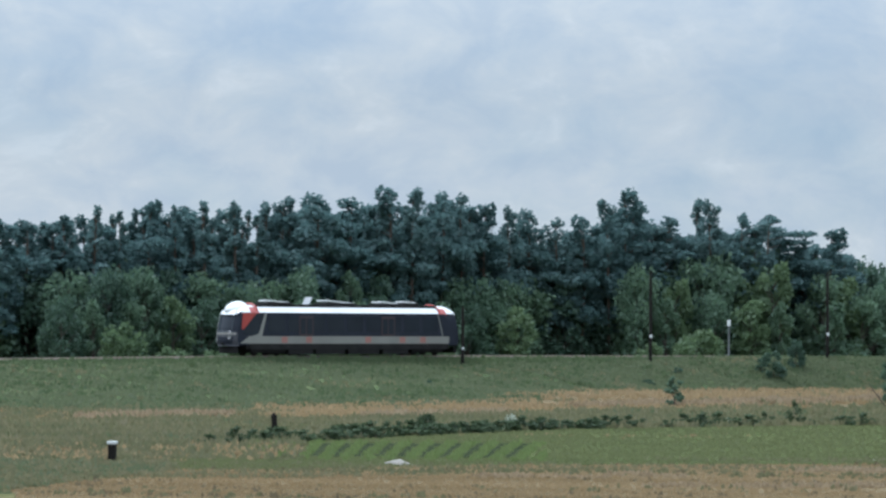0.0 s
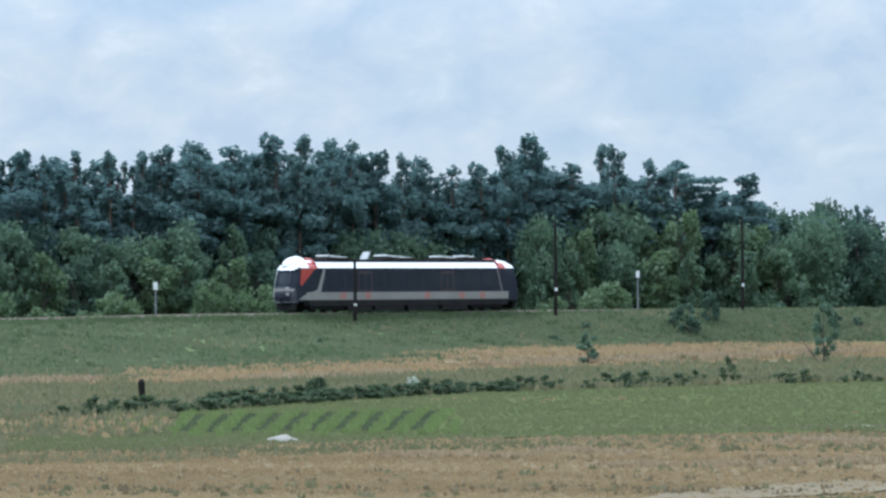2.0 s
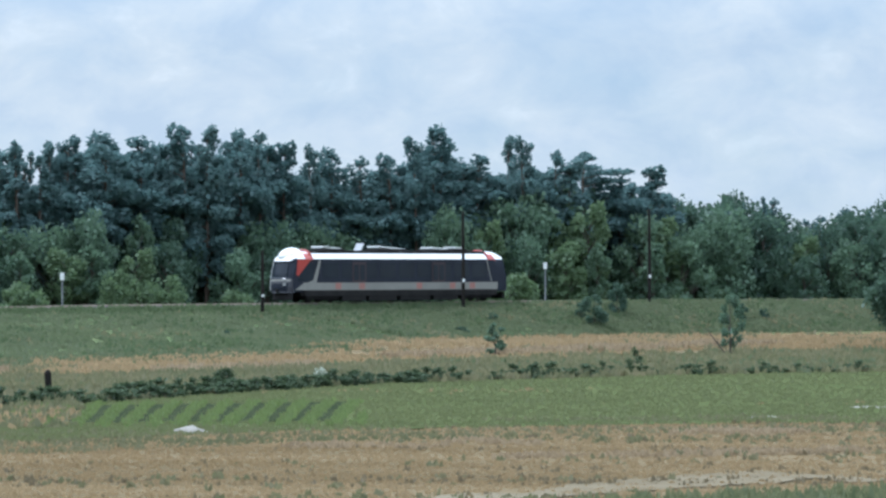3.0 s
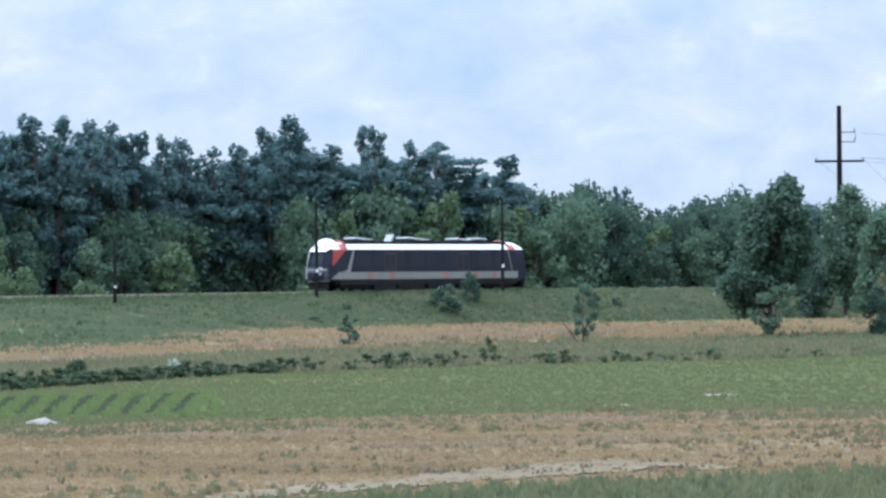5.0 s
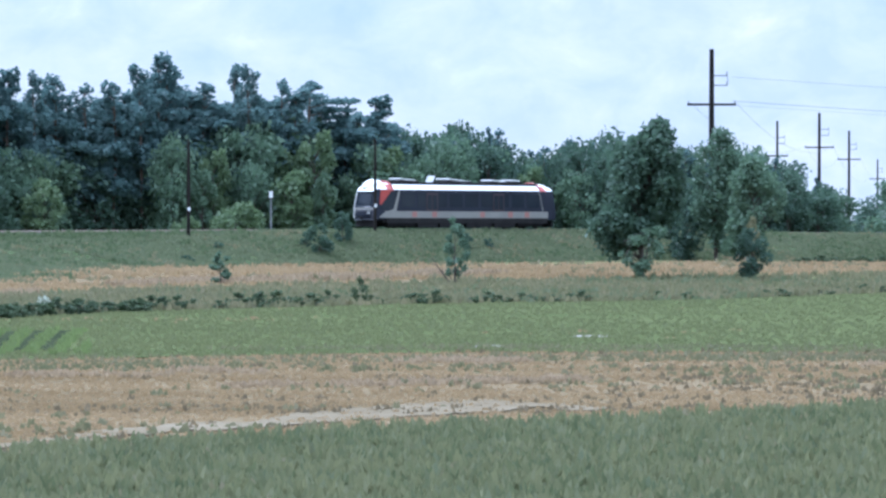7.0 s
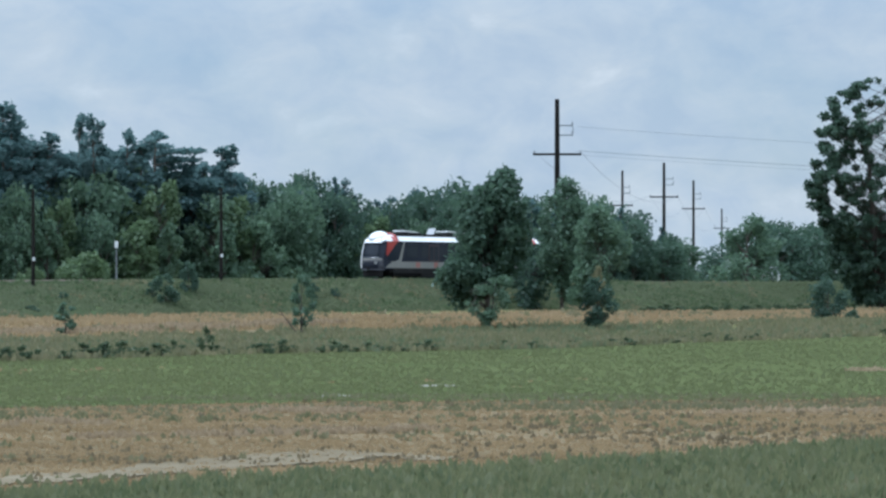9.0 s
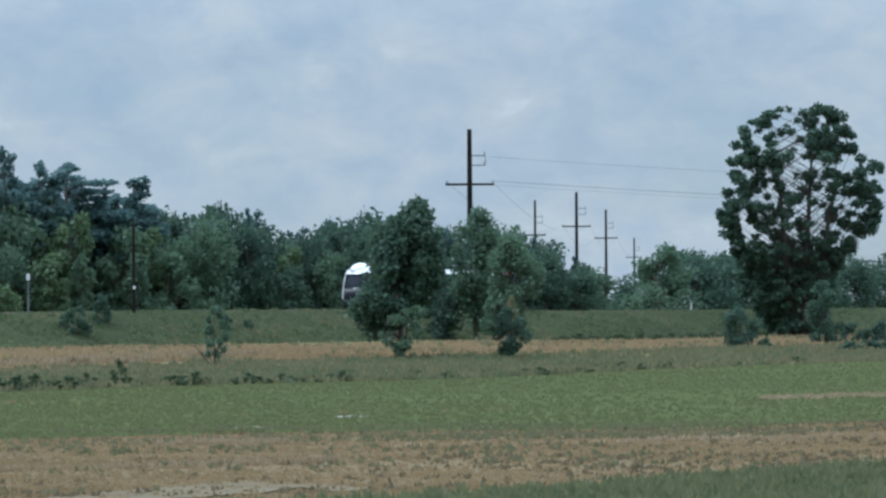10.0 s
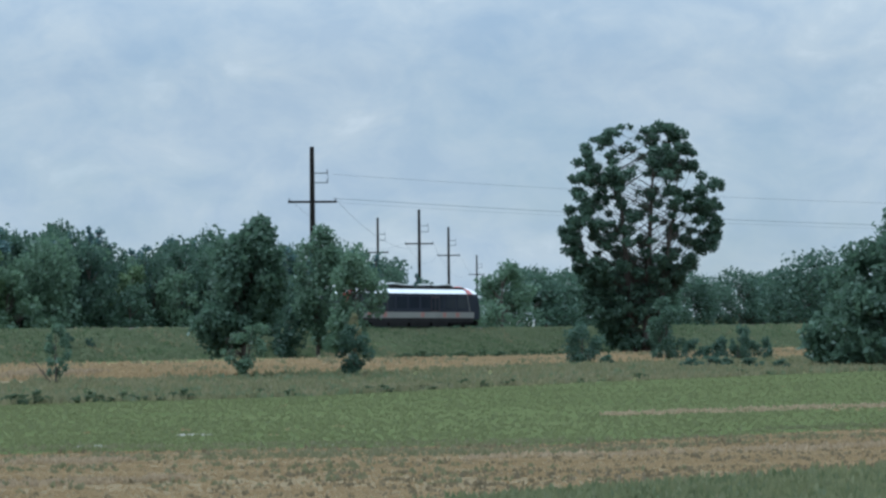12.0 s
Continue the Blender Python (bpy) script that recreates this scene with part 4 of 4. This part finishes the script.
def build_big_tree():
    stems = [([(x0, 0, -0.2), (x0 + lean * 6, 0.2, 6), (x0 + lean * 14, 0.1, 13), (x0 + lean * top * 1.2, 0, top)], [0.48, 0.36, 0.24, 0.07]) for x0, lean, top in ((-0.4, -0.06, 20), (0.9, 0.04, 22), (1.9, 0.12, 17))]
    crown = [(0.6, -2.4, 2.6), (1.8, -3.2, 3.7), (4.9, -5.8, 4.7), (8.5, -6.2, 5.2), (10.0, -6.9, 7.4), (11.6, -8.2, 8.8), (14.0, -8.2, 9.2), (16.5, -7.7, 9.4), (19.5, -7.4, 9.7), (20.2, -7.2, 7.4), (21.3, -7.0, 7.0), (23.8, -4.9, 6.0), (25.3, -1.7, 4.0)]
    stand(outlined(7, crown, 430, 40000, 0.225, M_LEAF_DARK, "tall old poplar with open gappy crown and twin stems", stems, "poplar_tree", "tree", (0.35, 0.85), 0.5, 0.04), 208.6, 330, 0, 1.07, 1.0)
    skirt = [(0.4, -3.6, 3.0), (2.0, -4.6, 4.0), (5.0, -5.6, 4.6), (8.0, -4.5, 4.2), (9.5, -2.5, 2.8)]
    stand(outlined(8, skirt, 60, 6500, 0.24, M_LEAF_DARK, "dense dark undergrowth round the stems of the poplar", [([(0, 0, -0.1), (0, 0, 4), (0.2, 0, 9)], [0.14, 0.1, 0.03])], "bush", "bush", (0.8, 1.5), 0.6), 208.6, 331.5)
    stand(broadleaf(120, 3.4, 3.6, 0.02, 1500, 0.15, M_LEAF_DARK, name="bush", label="round dark bush in dry grass", lumps=22, category="bush"), 190, 264)
    stand(broadleaf(121, 5.6, 3.3, 0.02, 1900, 0.16, M_LEAF_DARK, name="bush", label="upright dark bush near the poplar", lumps=24, category="bush"), 218.5, 274)
    low = broadleaf(122, 2.0, 2.6, 0.02, 800, 0.14, M_LEAF_DARK, name="bush", label="low dark bush along the field edge", group="low bushes along the field edge", lumps=14, category="bush")
    for i, (b, y, w, h) in enumerate(((228, 285, 1.0, 0.9), (236, 280, 0.9, 1.0), (243, 268, 0.8, 1.5), (247, 282, 1.0, 0.9), (254, 272, 0.6, 1.0), (234, 268, 0.6, 0.7), (198, 255, 0.6, 0.45), (225, 238, 0.7, 0.4), (233, 236, 0.9, 0.45), (240, 238, 0.6, 0.4), (249, 234, 0.8, 0.4), (258, 232, 0.6, 0.35))):
        stand(low if i == 0 else copy_thing(low, pose(0, 0, 0)), b, y, 67 * i, w, h)
    crown = [(0.2, -9.4, 9.4), (2.5, -10.2, 10.0), (5.2, -9.4, 9.2), (7.0, -8.2, 8.0), (9.2, -6.7, 6.6), (10.7, -5.3, 5.2), (11.8, -3.7, 3.8), (13.4, -0.8, 1.0)]
    stand(outlined(123, crown, 190, 17000, 0.32, M_LEAF_DARK, "large dense dark tree beside the green field", [([(0, 0, -0.1), (0, 0, 6), (0.2, 0, 12.5)], [0.4, 0.3, 0.06])], lump=(0.9, 1.7)), 307, 238)


build_meadow_trees()
build_big_tree()


# ---- small things in the fields ----
def rock(name, w, d, h, seed, label, material=None):
    bm = bmesh.new()
    bmesh.ops.create_icosphere(bm, subdivisions=3, radius=1)
    for v in bm.verts:
        k = 1 + 0.28 * noise.noise(v.co * 1.7 + Vector((seed, 0, 0))) + 0.1 * noise.noise(v.co * 5)
        v.co = Vector((v.co.x * w / 2 * k, v.co.y * d / 2 * k, max(-0.1, v.co.z) * h * k))
    return tagged(part(name, bm, material or M_STONE, smooth=True), label, "stone")


def build_field_things():
    stand(rock("stone_heap", 1.15, 0.9, 0.26, 1.0, "pale low heap of stones in dry grass"), -162, 92)
    stand(rock("stone_slab", 1.7, 1.0, 0.13, 2.0, "long pale stone lying at the field edge"), 28, 103)
    stand(rock("stone_slab", 0.8, 0.7, 0.13, 3.0, "small pale stone at the field edge"), 104.3, 101)
    stand(rock("stone_slab", 2.6, 2.0, 0.1, 4.0, "pale bare patch of stones"), 62, 112)
    post = tagged(new("boundary_post"), "short dark post with a pale cap in the grass", "post")
    part("shaft", box(-0.14, 0.14, -0.14, 0.14, -0.1, 0.75, 0.03), M_POLE, post)
    part("cap", box(-0.17, 0.17, -0.17, 0.17, 0.74, 0.85, 0.03), M_PALE, post, "pale cap")
    stand(post, -279.5, 91)
    stump = tagged(new("wooden_stump"), "dark weathered wooden stump in the grass", "stump")
    v, f = tube([(0, 0, -0.1), (0.04, 0, 0.5), (0.0, 0.02, 1.0), (0.03, 0, 1.12)], [0.17, 0.14, 0.15, 0.06], 9)
    mesh_ob("shaft", v, f, M_POLE, stump)
    stand(stump, -210, 126)
    weed = broadleaf(130, 1.05, 1.3, 0.02, 420, 0.075, M_WEED, name="weed_clump", label="dark green weed clump along the field edge", group="weeds along the field edge", lumps=12, category="weed")
    rg = random.Random(3)
    spots = [(-15.6, 157, 0.7, 1.3)]
    b = -235
    while b < 60:
        if b < -70 or rg.random() < 0.5:
            spots.append((b, curve_at(GREEN_TOP, b) + rg.uniform(0.5, 3), rg.uniform(0.7, 1.5), rg.uniform(0.35, 0.8)))
        b += rg.uniform(2.5, 6)
    b = -192
    while b < -84:
        spots.append((b, curve_at(GREEN_TOP, b) + rg.uniform(0.3, 1.8), rg.uniform(0.9, 1.5), rg.uniform(0.38, 0.6)))
        b += rg.uniform(1.6, 3.2)
    b = 60
    while b < 262:
        if rg.random() < 0.6:
            spots.append((b, curve_at(GREEN_TOP, b) + rg.uniform(1, 9), rg.uniform(0.6, 1.4), rg.uniform(0.25, 0.5)))
        b += rg.uniform(4, 11)
    for i in range(15):
        b = 128 + 5.2 * i + rg.uniform(-1.5, 1.5)
        spots.append((b, curve_at(DRY_TOP, b) + rg.uniform(0, 2), rg.uniform(1.2, 2.4), rg.uniform(0.5, 0.8)))
    for i, (b, y, w, h) in enumerate(spots):
        stand(weed if i == 0 else copy_thing(weed, pose(0, 0, 0)), b, y, 61 * i, w, h)
    stand(broadleaf(132, 0.82, 1.1, 0.02, 900, 0.07, M_WEED, name="bush", label="small dark round bush above the weedy field edge", lumps=20, category="bush"), -151, 135)
    pale = broadleaf(131, 0.8, 1.2, 0.02, 420, 0.07, leafy("pale_blossom", [(0.3, 0.34, 0.24), (0.42, 0.45, 0.36), (0.5, 0.52, 0.45)], 0.3), name="weed_clump", label="pale blossoming weed clump along the field edge", lumps=12, category="weed")
    stand(pale, -117.5, 138.5)
    stand(copy_thing(pale, pose(0, 0, 0)), -54, 151.5, 30, 0.35, 0.5)
    stand(copy_thing(pale, pose(0, 0, 0)), -39, 153.5, 90, 0.4, 0.5)


build_field_things()


# ---- poles and wires ----
def power_pole(height, arm, label):
    pole = tagged(new("power_pole"), label, "power pole", "power poles")
    v, f = tube([(0, 0, -0.5), (0, 0, height * 0.5), (0, 0, height)], [0.42, 0.37, 0.29], 10)
    mesh_ob("shaft", v, f, M_POLE, pole)
    za = height - 6.9
    part("cross_arm", box(-arm / 2, arm / 2, -0.12, 0.12, za - 0.14, za + 0.14, 0.03), M_POLE, pole)
    for x in (-arm / 2 + 0.15, arm / 2 - 0.15):
        v, f = tube([(x, 0, za + 0.1), (x, 0, za + 0.45)], [0.08, 0.06], 8)
        mesh_ob("insulator", v, f, M_STEEL, pole)
    for dz in (-3.3, -4.5):
        br = part("side_arm", box(0.2, 2.0, -0.07, 0.07, height + dz - 0.07, height + dz + 0.07, 0.02), M_STEEL, pole)
        v, f = tube([(1.9, 0, height + dz + 0.05), (1.9, 0, height + dz + 0.5)], [0.09, 0.06], 8)
        mesh_ob("insulator", v, f, M_STEEL, br)
    v, f = tube([(1.9, 0, height - 3.3), (2.05, 0, height - 3.9), (1.9, 0, height - 4.5)], [0.04, 0.04, 0.04], 6)
    mesh_ob("jumper_wire", v, f, M_STEEL, pole)
    return pole


def wire(a, b, sag, r, label):
    a, b = Vector(a), Vector(b)
    path = [a.lerp(b, i / 24) - Vector((0, 0, sag * 4 * (i / 24) * (1 - i / 24))) for i in range(25)]
    v, f = tube(path, [r] * 25, 5)
    ob = mesh_ob("power_line", v, f, M_STEEL)
    return tagged(ob, label, "wire", "power lines")


def build_poles():
    label = "tall dark wooden power pole with a cross arm"
    first = power_pole(25.7, 6.1, label)
    spots = [(100, 380), (135.4, 640), (145.2, 800), (154.6, 1150)]
    tops = []
    for i, (b, y) in enumerate(spots):
        ob = first if i == 0 else copy_thing(first, pose(0, 0, 0))
        h = (25.7, 27.0, 28.0, 27.6)[i] / 25.7
        x, y = at(b, y)
        ob.matrix_basis = scaled(x, y, 0, 0, 1, h)
        tops.append((x, y, 18.8 * h, 22.4 * h))
    ob = power_pole(24.0, 5.6, "slender grey power pole with cross arm")
    ob.matrix_basis = scaled(*at(121.6, 600), 0, 0, 0.75, 1)
    for (x0, y0, a0, s0), (x1, y1, a1, s1) in zip(tops, tops[1:]):
        for dx in (-2.9, 2.9):
            wire((x0 + dx, y0, a0 + 0.4), (x1 + dx, y1, a1 + 0.4), 3.5, 0.022, "thin sagging power line between the poles")
    x0, y0, a0, s0 = tops[0]
    for dz, r in ((0.4, 0.028), (3.4, 0.018), (-0.1, 0.014)):
        wire((x0 + 2.5, y0 - 1, a0 + dz), (176, 420, 15.2 + dz), 1.0, r, "thin sagging power line across the sky")


def build_line_posts():
    """Telegraph poles along the foot of the track, and small pale signal posts."""
    post = tagged(new("telegraph_pole"), "dark wooden telegraph pole beside the railway", "pole", "telegraph poles")
    v, f = tube([(0, 0, -0.6), (0.02, 0, 4), (0, 0, 8.6)], [0.17, 0.15, 0.11], 9)
    mesh_ob("shaft", v, f, M_POLE, post)
    part("pole_plate", box(-0.12, 0.12, -0.2, -0.16, 2.35, 2.65, 0.01), M_PALE, post, "small pale plate")
    for i, b in enumerate((-138, -71.5, -10.4)):
        ob = post if i == 0 else copy_thing(post, pose(0, 0, 0))
        x, y, z = bank_point(s_for(b, 3.9), 3.9)
        ob.matrix_basis = scaled(x, y, z, 20, 1, 0.62 if b < -100 else 1)
    sig = tagged(new("signal_post"), "slender pale signal post with a small head", "signal", "signal posts")
    v, f = tube([(0, 0, -0.8), (0, 0, 2.6)], [0.08, 0.06], 8)
    mesh_ob("shaft", v, f, M_STEEL, sig)
    part("head", box(-0.17, 0.17, -0.1, 0.1, 2.3, 2.9, 0.04), M_PALE, sig, "pale signal head")
    for i, (b, d) in enumerate(((-44.5, -4.0), (-205, -4.0))):
        ob = sig if i == 0 else copy_thing(sig, pose(0, 0, 0))
        x, y, a = rail_at(s_for(b, d))
        ob.matrix_basis = pose(x + math.sin(a) * d, y - math.cos(a) * d, rail_z(s_for(b, d)) - 0.3 + (0.9 if i == 0 else 0))


def build_shed():
    """A small pale building that shows between the far trees."""
    shed = tagged(new("shed"), "small pale shed between far trees", "shed")
    part("wall", box(-1.5, 1.5, -1.2, 1.2, -0.2, 3.6, 0.03), M_PALE, shed)
    bm = bmesh.new()
    v = [bm.verts.new(p) for p in ((-1.7, -1.4, 3.55), (1.7, -1.4, 3.55), (1.7, 1.4, 3.55), (-1.7, 1.4, 3.55), (-1.7, 0, 4.7), (1.7, 0, 4.7))]
    for f in ((0, 1, 5, 4), (2, 3, 4, 5), (0, 4, 3), (1, 2, 5), (0, 3, 2, 1)):
        bm.faces.new([v[i] for i in f])
    part("roof", bm, M_ROOF, shed)
    part("door", box(-0.5, 0.4, -1.26, -1.19, -0.1, 2.0, 0.01), M_POLE, shed)
    shed.matrix_basis = pose(*at(169.5, 440), 0, 0, 0, 25)


build_poles()
build_line_posts()
build_shed()


# ---- grass ----
def tufts(name, count, region, height, width, material, label, seed, keep=None, blades=4, lift=0.0):
    """Tufts of blades over a region; region gives a place for two numbers in 0..1. One object that nobody could count."""
    rg = np.random.default_rng(seed)
    P = []
    for a, b in rg.random((count, 2)):
        p = region(a, b)
        if keep is None or rg.random() < keep(p[0], p[1]):
            P.append(p)
    P = np.array(P)
    n = len(P)
    k = blades
    base = np.repeat(P, k, 0)
    m = n * k
    w = rg.random(m) * 6.283
    tall = np.repeat(height * (0.45 + 0.9 * rg.random(n)), k) * (0.6 + 0.6 * rg.random(m))
    wide = np.repeat(width * (0.6 + 0.8 * rg.random(n)), k)
    off = np.stack([np.cos(w), np.sin(w), np.zeros(m)], 1) * (wide * rg.random(m) * 0.5)[:, None]
    d = rg.random(m) * 6.283
    side = np.stack([np.cos(d), np.sin(d) * 0.5, np.zeros(m)], 1) * (wide * 0.33)[:, None]
    lean = np.stack([np.cos(w), np.sin(w), np.zeros(m)], 1) * (tall * 0.45 * rg.random(m))[:, None]
    up = np.stack([np.zeros(m), np.zeros(m), tall], 1)
    b0 = base + off + np.array([0, 0, lift - 0.02])
    V = np.stack([b0 - side, b0 + side, b0 + side * 0.7 + lean * 0.6 + up * 0.65, b0 + lean + up], 1).reshape(-1, 3)
    F = np.arange(m * 4).reshape(-1, 4)
    ob = leaf_mesh(name, V, F, material, None)
    return tagged(ob, label, "grass", kind="stuff")


def between(low, top, b0=-330, b1=330):
    def region(u, v):
        b = b0 + (b1 - b0) * u
        y0, y1 = curve_at(low, b), curve_at(top, b)
        x, y = at(b, y0 + (y1 - y0) * v)
        return x, y, rise(x, y) + 0.03
    return region


def on_bank(u, v):
    s = -70 + 330 * u
    off = toe_offset(s)
    return bank_point(s, 3.2 + (off - 3.0) * v)


def patchy(scale, low, high, seed, stretch=0.3):
    def keep(x, y):
        n = 0.5 + 0.5 * noise.noise((x * scale * stretch, y * scale, seed)) + 0.25 * noise.noise((x * scale * 2.5, y * scale * 3, seed + 4))
        return min(1, max(0, (n - low) / (high - low)))
    return keep


def off_sand(x, y):
    b = 1000 * x / y
    if b < 60 and curve_at(SAND_LOW, b) - 0.6 < y < curve_at(SAND_TOP, b) + 0.4:
        return 0.2 + 0.6 * patchy(0.5, 0.3, 0.8, 40)(x, y)
    return patchy(0.12, -0.1, 0.5, 1)(x, y)


def off_furrow(x, y):
    """Plants stand between the open furrows, not in them."""
    b = 1000 * x / y
    if -220 < b < -108 and 96 < y < 118:
        u = (y - 98 - 0.02 * (b + 213)) / (15 + 0.024 * (b + 213))
        if 0 < u < 1 and ((b - 6.5 * u + 213) / 8.6 + 0.2) % 1 < 0.4:
            return 0
    return patchy(0.1, -0.1, 0.45, 3)(x, y)


def on_row(x, y):
    """The rows of plants between the furrows."""
    b = 1000 * x / y
    u = (y - 98 - 0.02 * (b + 213)) / (15 + 0.024 * (b + 213))
    return 1 if ((b - 6.5 * u + 213) / 8.6 + 0.2) % 1 > 0.55 else 0


def build_grass():
    tufts("crop_plants", 22000, between([(-330, 30), (330, 30)], CROP_TOP, -200, 320), 0.26, 0.3, M_CROPLEAF, "dark green leafy crop plants", 1, lift=0.04)
    tufts("dry_grass", 50000, between(CROP_TOP, GREEN_LOW), 0.08, 0.2, M_STRAW, "tan dry grass tufts", 2, off_sand, 3)
    tufts("weeds", 5000, between(CROP_TOP, GREEN_LOW), 0.16, 0.3, M_OLIVE, "olive weeds among dry grass", 3, patchy(0.2, 0.5, 0.85, 7))
    tufts("field_grass", 42000, between(GREEN_LOW, GREEN_TOP, -270, 330), 0.12, 0.2, M_FIELDLEAF, "fresh green low field plants", 4, off_furrow, 3)
    tufts("dry_grass", 3000, between(GREEN_LOW, GREEN_TOP, -262, 330), 0.12, 0.35, M_STRAW, "dry stalks in the green field", 5, patchy(0.16, 0.7, 1.0, 5))
    tufts("crop_weeds", 4500, between([(-330, 30), (330, 30)], CROP_TOP, -200, 320), 0.24, 0.28, M_OLIVE, "yellowing weeds in the leafy crop", 20, patchy(0.5, 0.45, 0.8, 61, 0.8), 3)
    tufts("brown_stalks", 9000, between(CROP_TOP, GREEN_LOW), 0.13, 0.22, M_BROWN, "brown stalks in long streaks among dry grass", 17, patchy(0.3, 0.5, 0.72, 51, 0.07), 3)
    tufts("field_edge_grass", 9000, between([(b, y - 7) for b, y in GREEN_LOW], [(b, y + 5) for b, y in GREEN_LOW]), 0.14, 0.24, M_OLIVE, "thin olive grass where green field and dry strip meet", 18, patchy(0.2, 0.35, 0.75, 33, 0.12), 3)
    tufts("crop_rows", 7000, between([(-225, 95), (-100, 97)], [(-225, 114), (-100, 118)], -222, -104), 0.2, 0.2, M_ROW, "light green crop rows between furrows", 19, on_row, 3)
    tufts("meadow_grass", 16000, between(GREEN_TOP, DRY_LOW), 0.35, 0.5, M_OLIVE, "olive rough meadow grass", 6, patchy(0.06, 0.1, 0.6, 2))
    tufts("meadow_grass", 6000, between(GREEN_TOP, DRY_LOW), 0.32, 0.5, M_GRASS, "green rough meadow grass", 7, patchy(0.08, 0.4, 0.8, 9))
    tufts("dry_grass", 15000, between(DRY_LOW, DRY_TOP, -215, 330), 0.3, 0.6, M_STRAW, "tall tan dry grass strip", 8, patchy(0.09, 0.28, 0.6, 6, 0.15))
    tufts("meadow_grass", 5000, between(DRY_LOW, DRY_TOP), 0.4, 0.6, M_OLIVE, "olive grass in the dry strip", 9, patchy(0.07, 0.45, 0.8, 12, 0.15))
    tufts("meadow_grass", 5200, between([(-430, 50), (-256, 84)], [(-430, 100), (-256, 100)], -430, -256), 0.18, 0.4, M_OLIVE, "olive rough meadow grass", 15)
    tufts("meadow_grass", 2200, between([(-430, 50), (-256, 84)], [(-430, 100), (-256, 100)], -430, -256), 0.2, 0.4, M_GRASS, "green rough meadow grass", 16, patchy(0.1, 0.3, 0.7, 8))
    tufts("bank_grass", 34000, on_bank, 0.27, 0.7, M_GRASS, "long green grass on the railway bank", 10)
    tufts("bank_weeds", 14000, on_bank, 0.36, 0.6, M_BANKWEED, "darker weeds on the railway bank", 11, patchy(0.13, 0.45, 0.7, 15, 1.0))
    tufts("bank_grass", 9000, on_bank, 0.32, 0.7, M_OLIVE, "bleached grass on the railway bank", 14, patchy(0.11, 0.55, 0.8, 31, 1.0))
    tufts("meadow_grass", 9000, between([(-345, 90), (-200, 95)], [(-345, 200), (-200, 215)], -345, -200), 0.3, 0.5, M_OLIVE, "olive rough meadow grass", 12, patchy(0.07, 0.2, 0.7, 21))
    tufts("dry_grass", 5000, between([(-345, 88), (-200, 95)], [(-345, 190), (-200, 200)], -345, -200), 0.25, 0.5, M_STRAW, "tan dry grass tufts", 13, patchy(0.07, 0.5, 0.8, 24, 0.2))


def on_shoulder(u, v):
    s = -60 + 140 * u
    x, y, a = rail_at(s)
    d = 3.5 - 1.5 * v
    return x + math.sin(a) * d, y - math.cos(a) * d, crest_z(s) - 0.15 + (rail_z(s) - 0.15 - crest_z(s)) * v


def build_streaks():
    """Bleached pale streaks where the grass has dried out."""
    for i, (b0, b1, y0, y1, deep) in enumerate(STREAKS):
        def region(u, v):
            c = math.sin(math.pi * u) ** 0.5
            b = b0 + (b1 - b0) * u
            x, y = at(b, y0 + (y1 - y0) * u + deep * c * (v - 0.5) + 0.5 * deep * noise.noise((b * 0.05, i, 0)))
            return x, y, rise(x, y) + 0.03
        far = y0 > 140
        tufts("bleached_grass", int(min(2600, 260 + 9 * (b1 - b0) * y0 / 1000 * deep)), region, 0.4 if far else 0.16, 0.6 if far else 0.32, M_BLEACHED, "bleached pale streak of dry grass", 60 + i, patchy(0.25, 0.2, 0.6, i))


def build_furrows():
    field = bpy.data.objects["field_green"]
    for i in range(12):
        b = -213 + i * 8.6
        V, F = [], []
        for k in range(9):
            u = k / 8
            x, y = at(b + 6.5 * u, 98 + 0.02 * (b + 213) + (15 + 0.024 * (b + 213)) * u)
            w = 0.17 * (1 + 0.3 * noise.noise((i, k * 0.9, 0)))
            for d, z in ((-w * 1.5, 0.12), (-w, 0.15), (0, 0.13), (w, 0.15), (w * 1.5, 0.12)):
                V.append((x + d, y, z - 0.06))
        for k in range(8):
            for j in range(4):
                a = k * 5 + j
                F.append((a, a + 1, a + 6, a + 5))
        mesh_ob("furrow", V, F, M_FURROW, field, "dark open furrow")


build_grass()
tufts("shoulder_weeds", 9000, on_shoulder, 0.3, 0.5, M_BANKWEED, "green weeds along the edge of the ballast", 90)
build_streaks()
build_furrows()


# ---- what moves ----
TRAVEL = [(0.0, 1.2), (0.5, 6.0), (1.0, 10.5), (1.5, 14.9), (2.0, 19.6), (2.5, 24.3), (3.0, 29.0), (3.5, 34.0), (4.5, 44.2), (5.5, 54.5), (6.0, 59.5), (6.5, 65.0), (7.0, 70.6), (8.0, 81.5), (9.0, 92.0), (9.5, 97.0), (10.0, 101.8), (10.5, 106.9), (11.0, 112.0), (11.5, 117.0), (12.0, 122.1)]


def on_track(s):
    x0, y0, _ = rail_at(s)
    x1, y1, _ = rail_at(s + LONG)
    z0, z1 = rail_z(s), rail_z(s + LONG)
    return pose(x0, y0, z0, 0, -math.degrees(math.atan2(z1 - z0, LONG)), math.degrees(math.atan2(y1 - y0, x1 - x0)))


def motions():
    walk(railcar, [(t, on_track(s)) for t, s in TRAVEL])


motions()
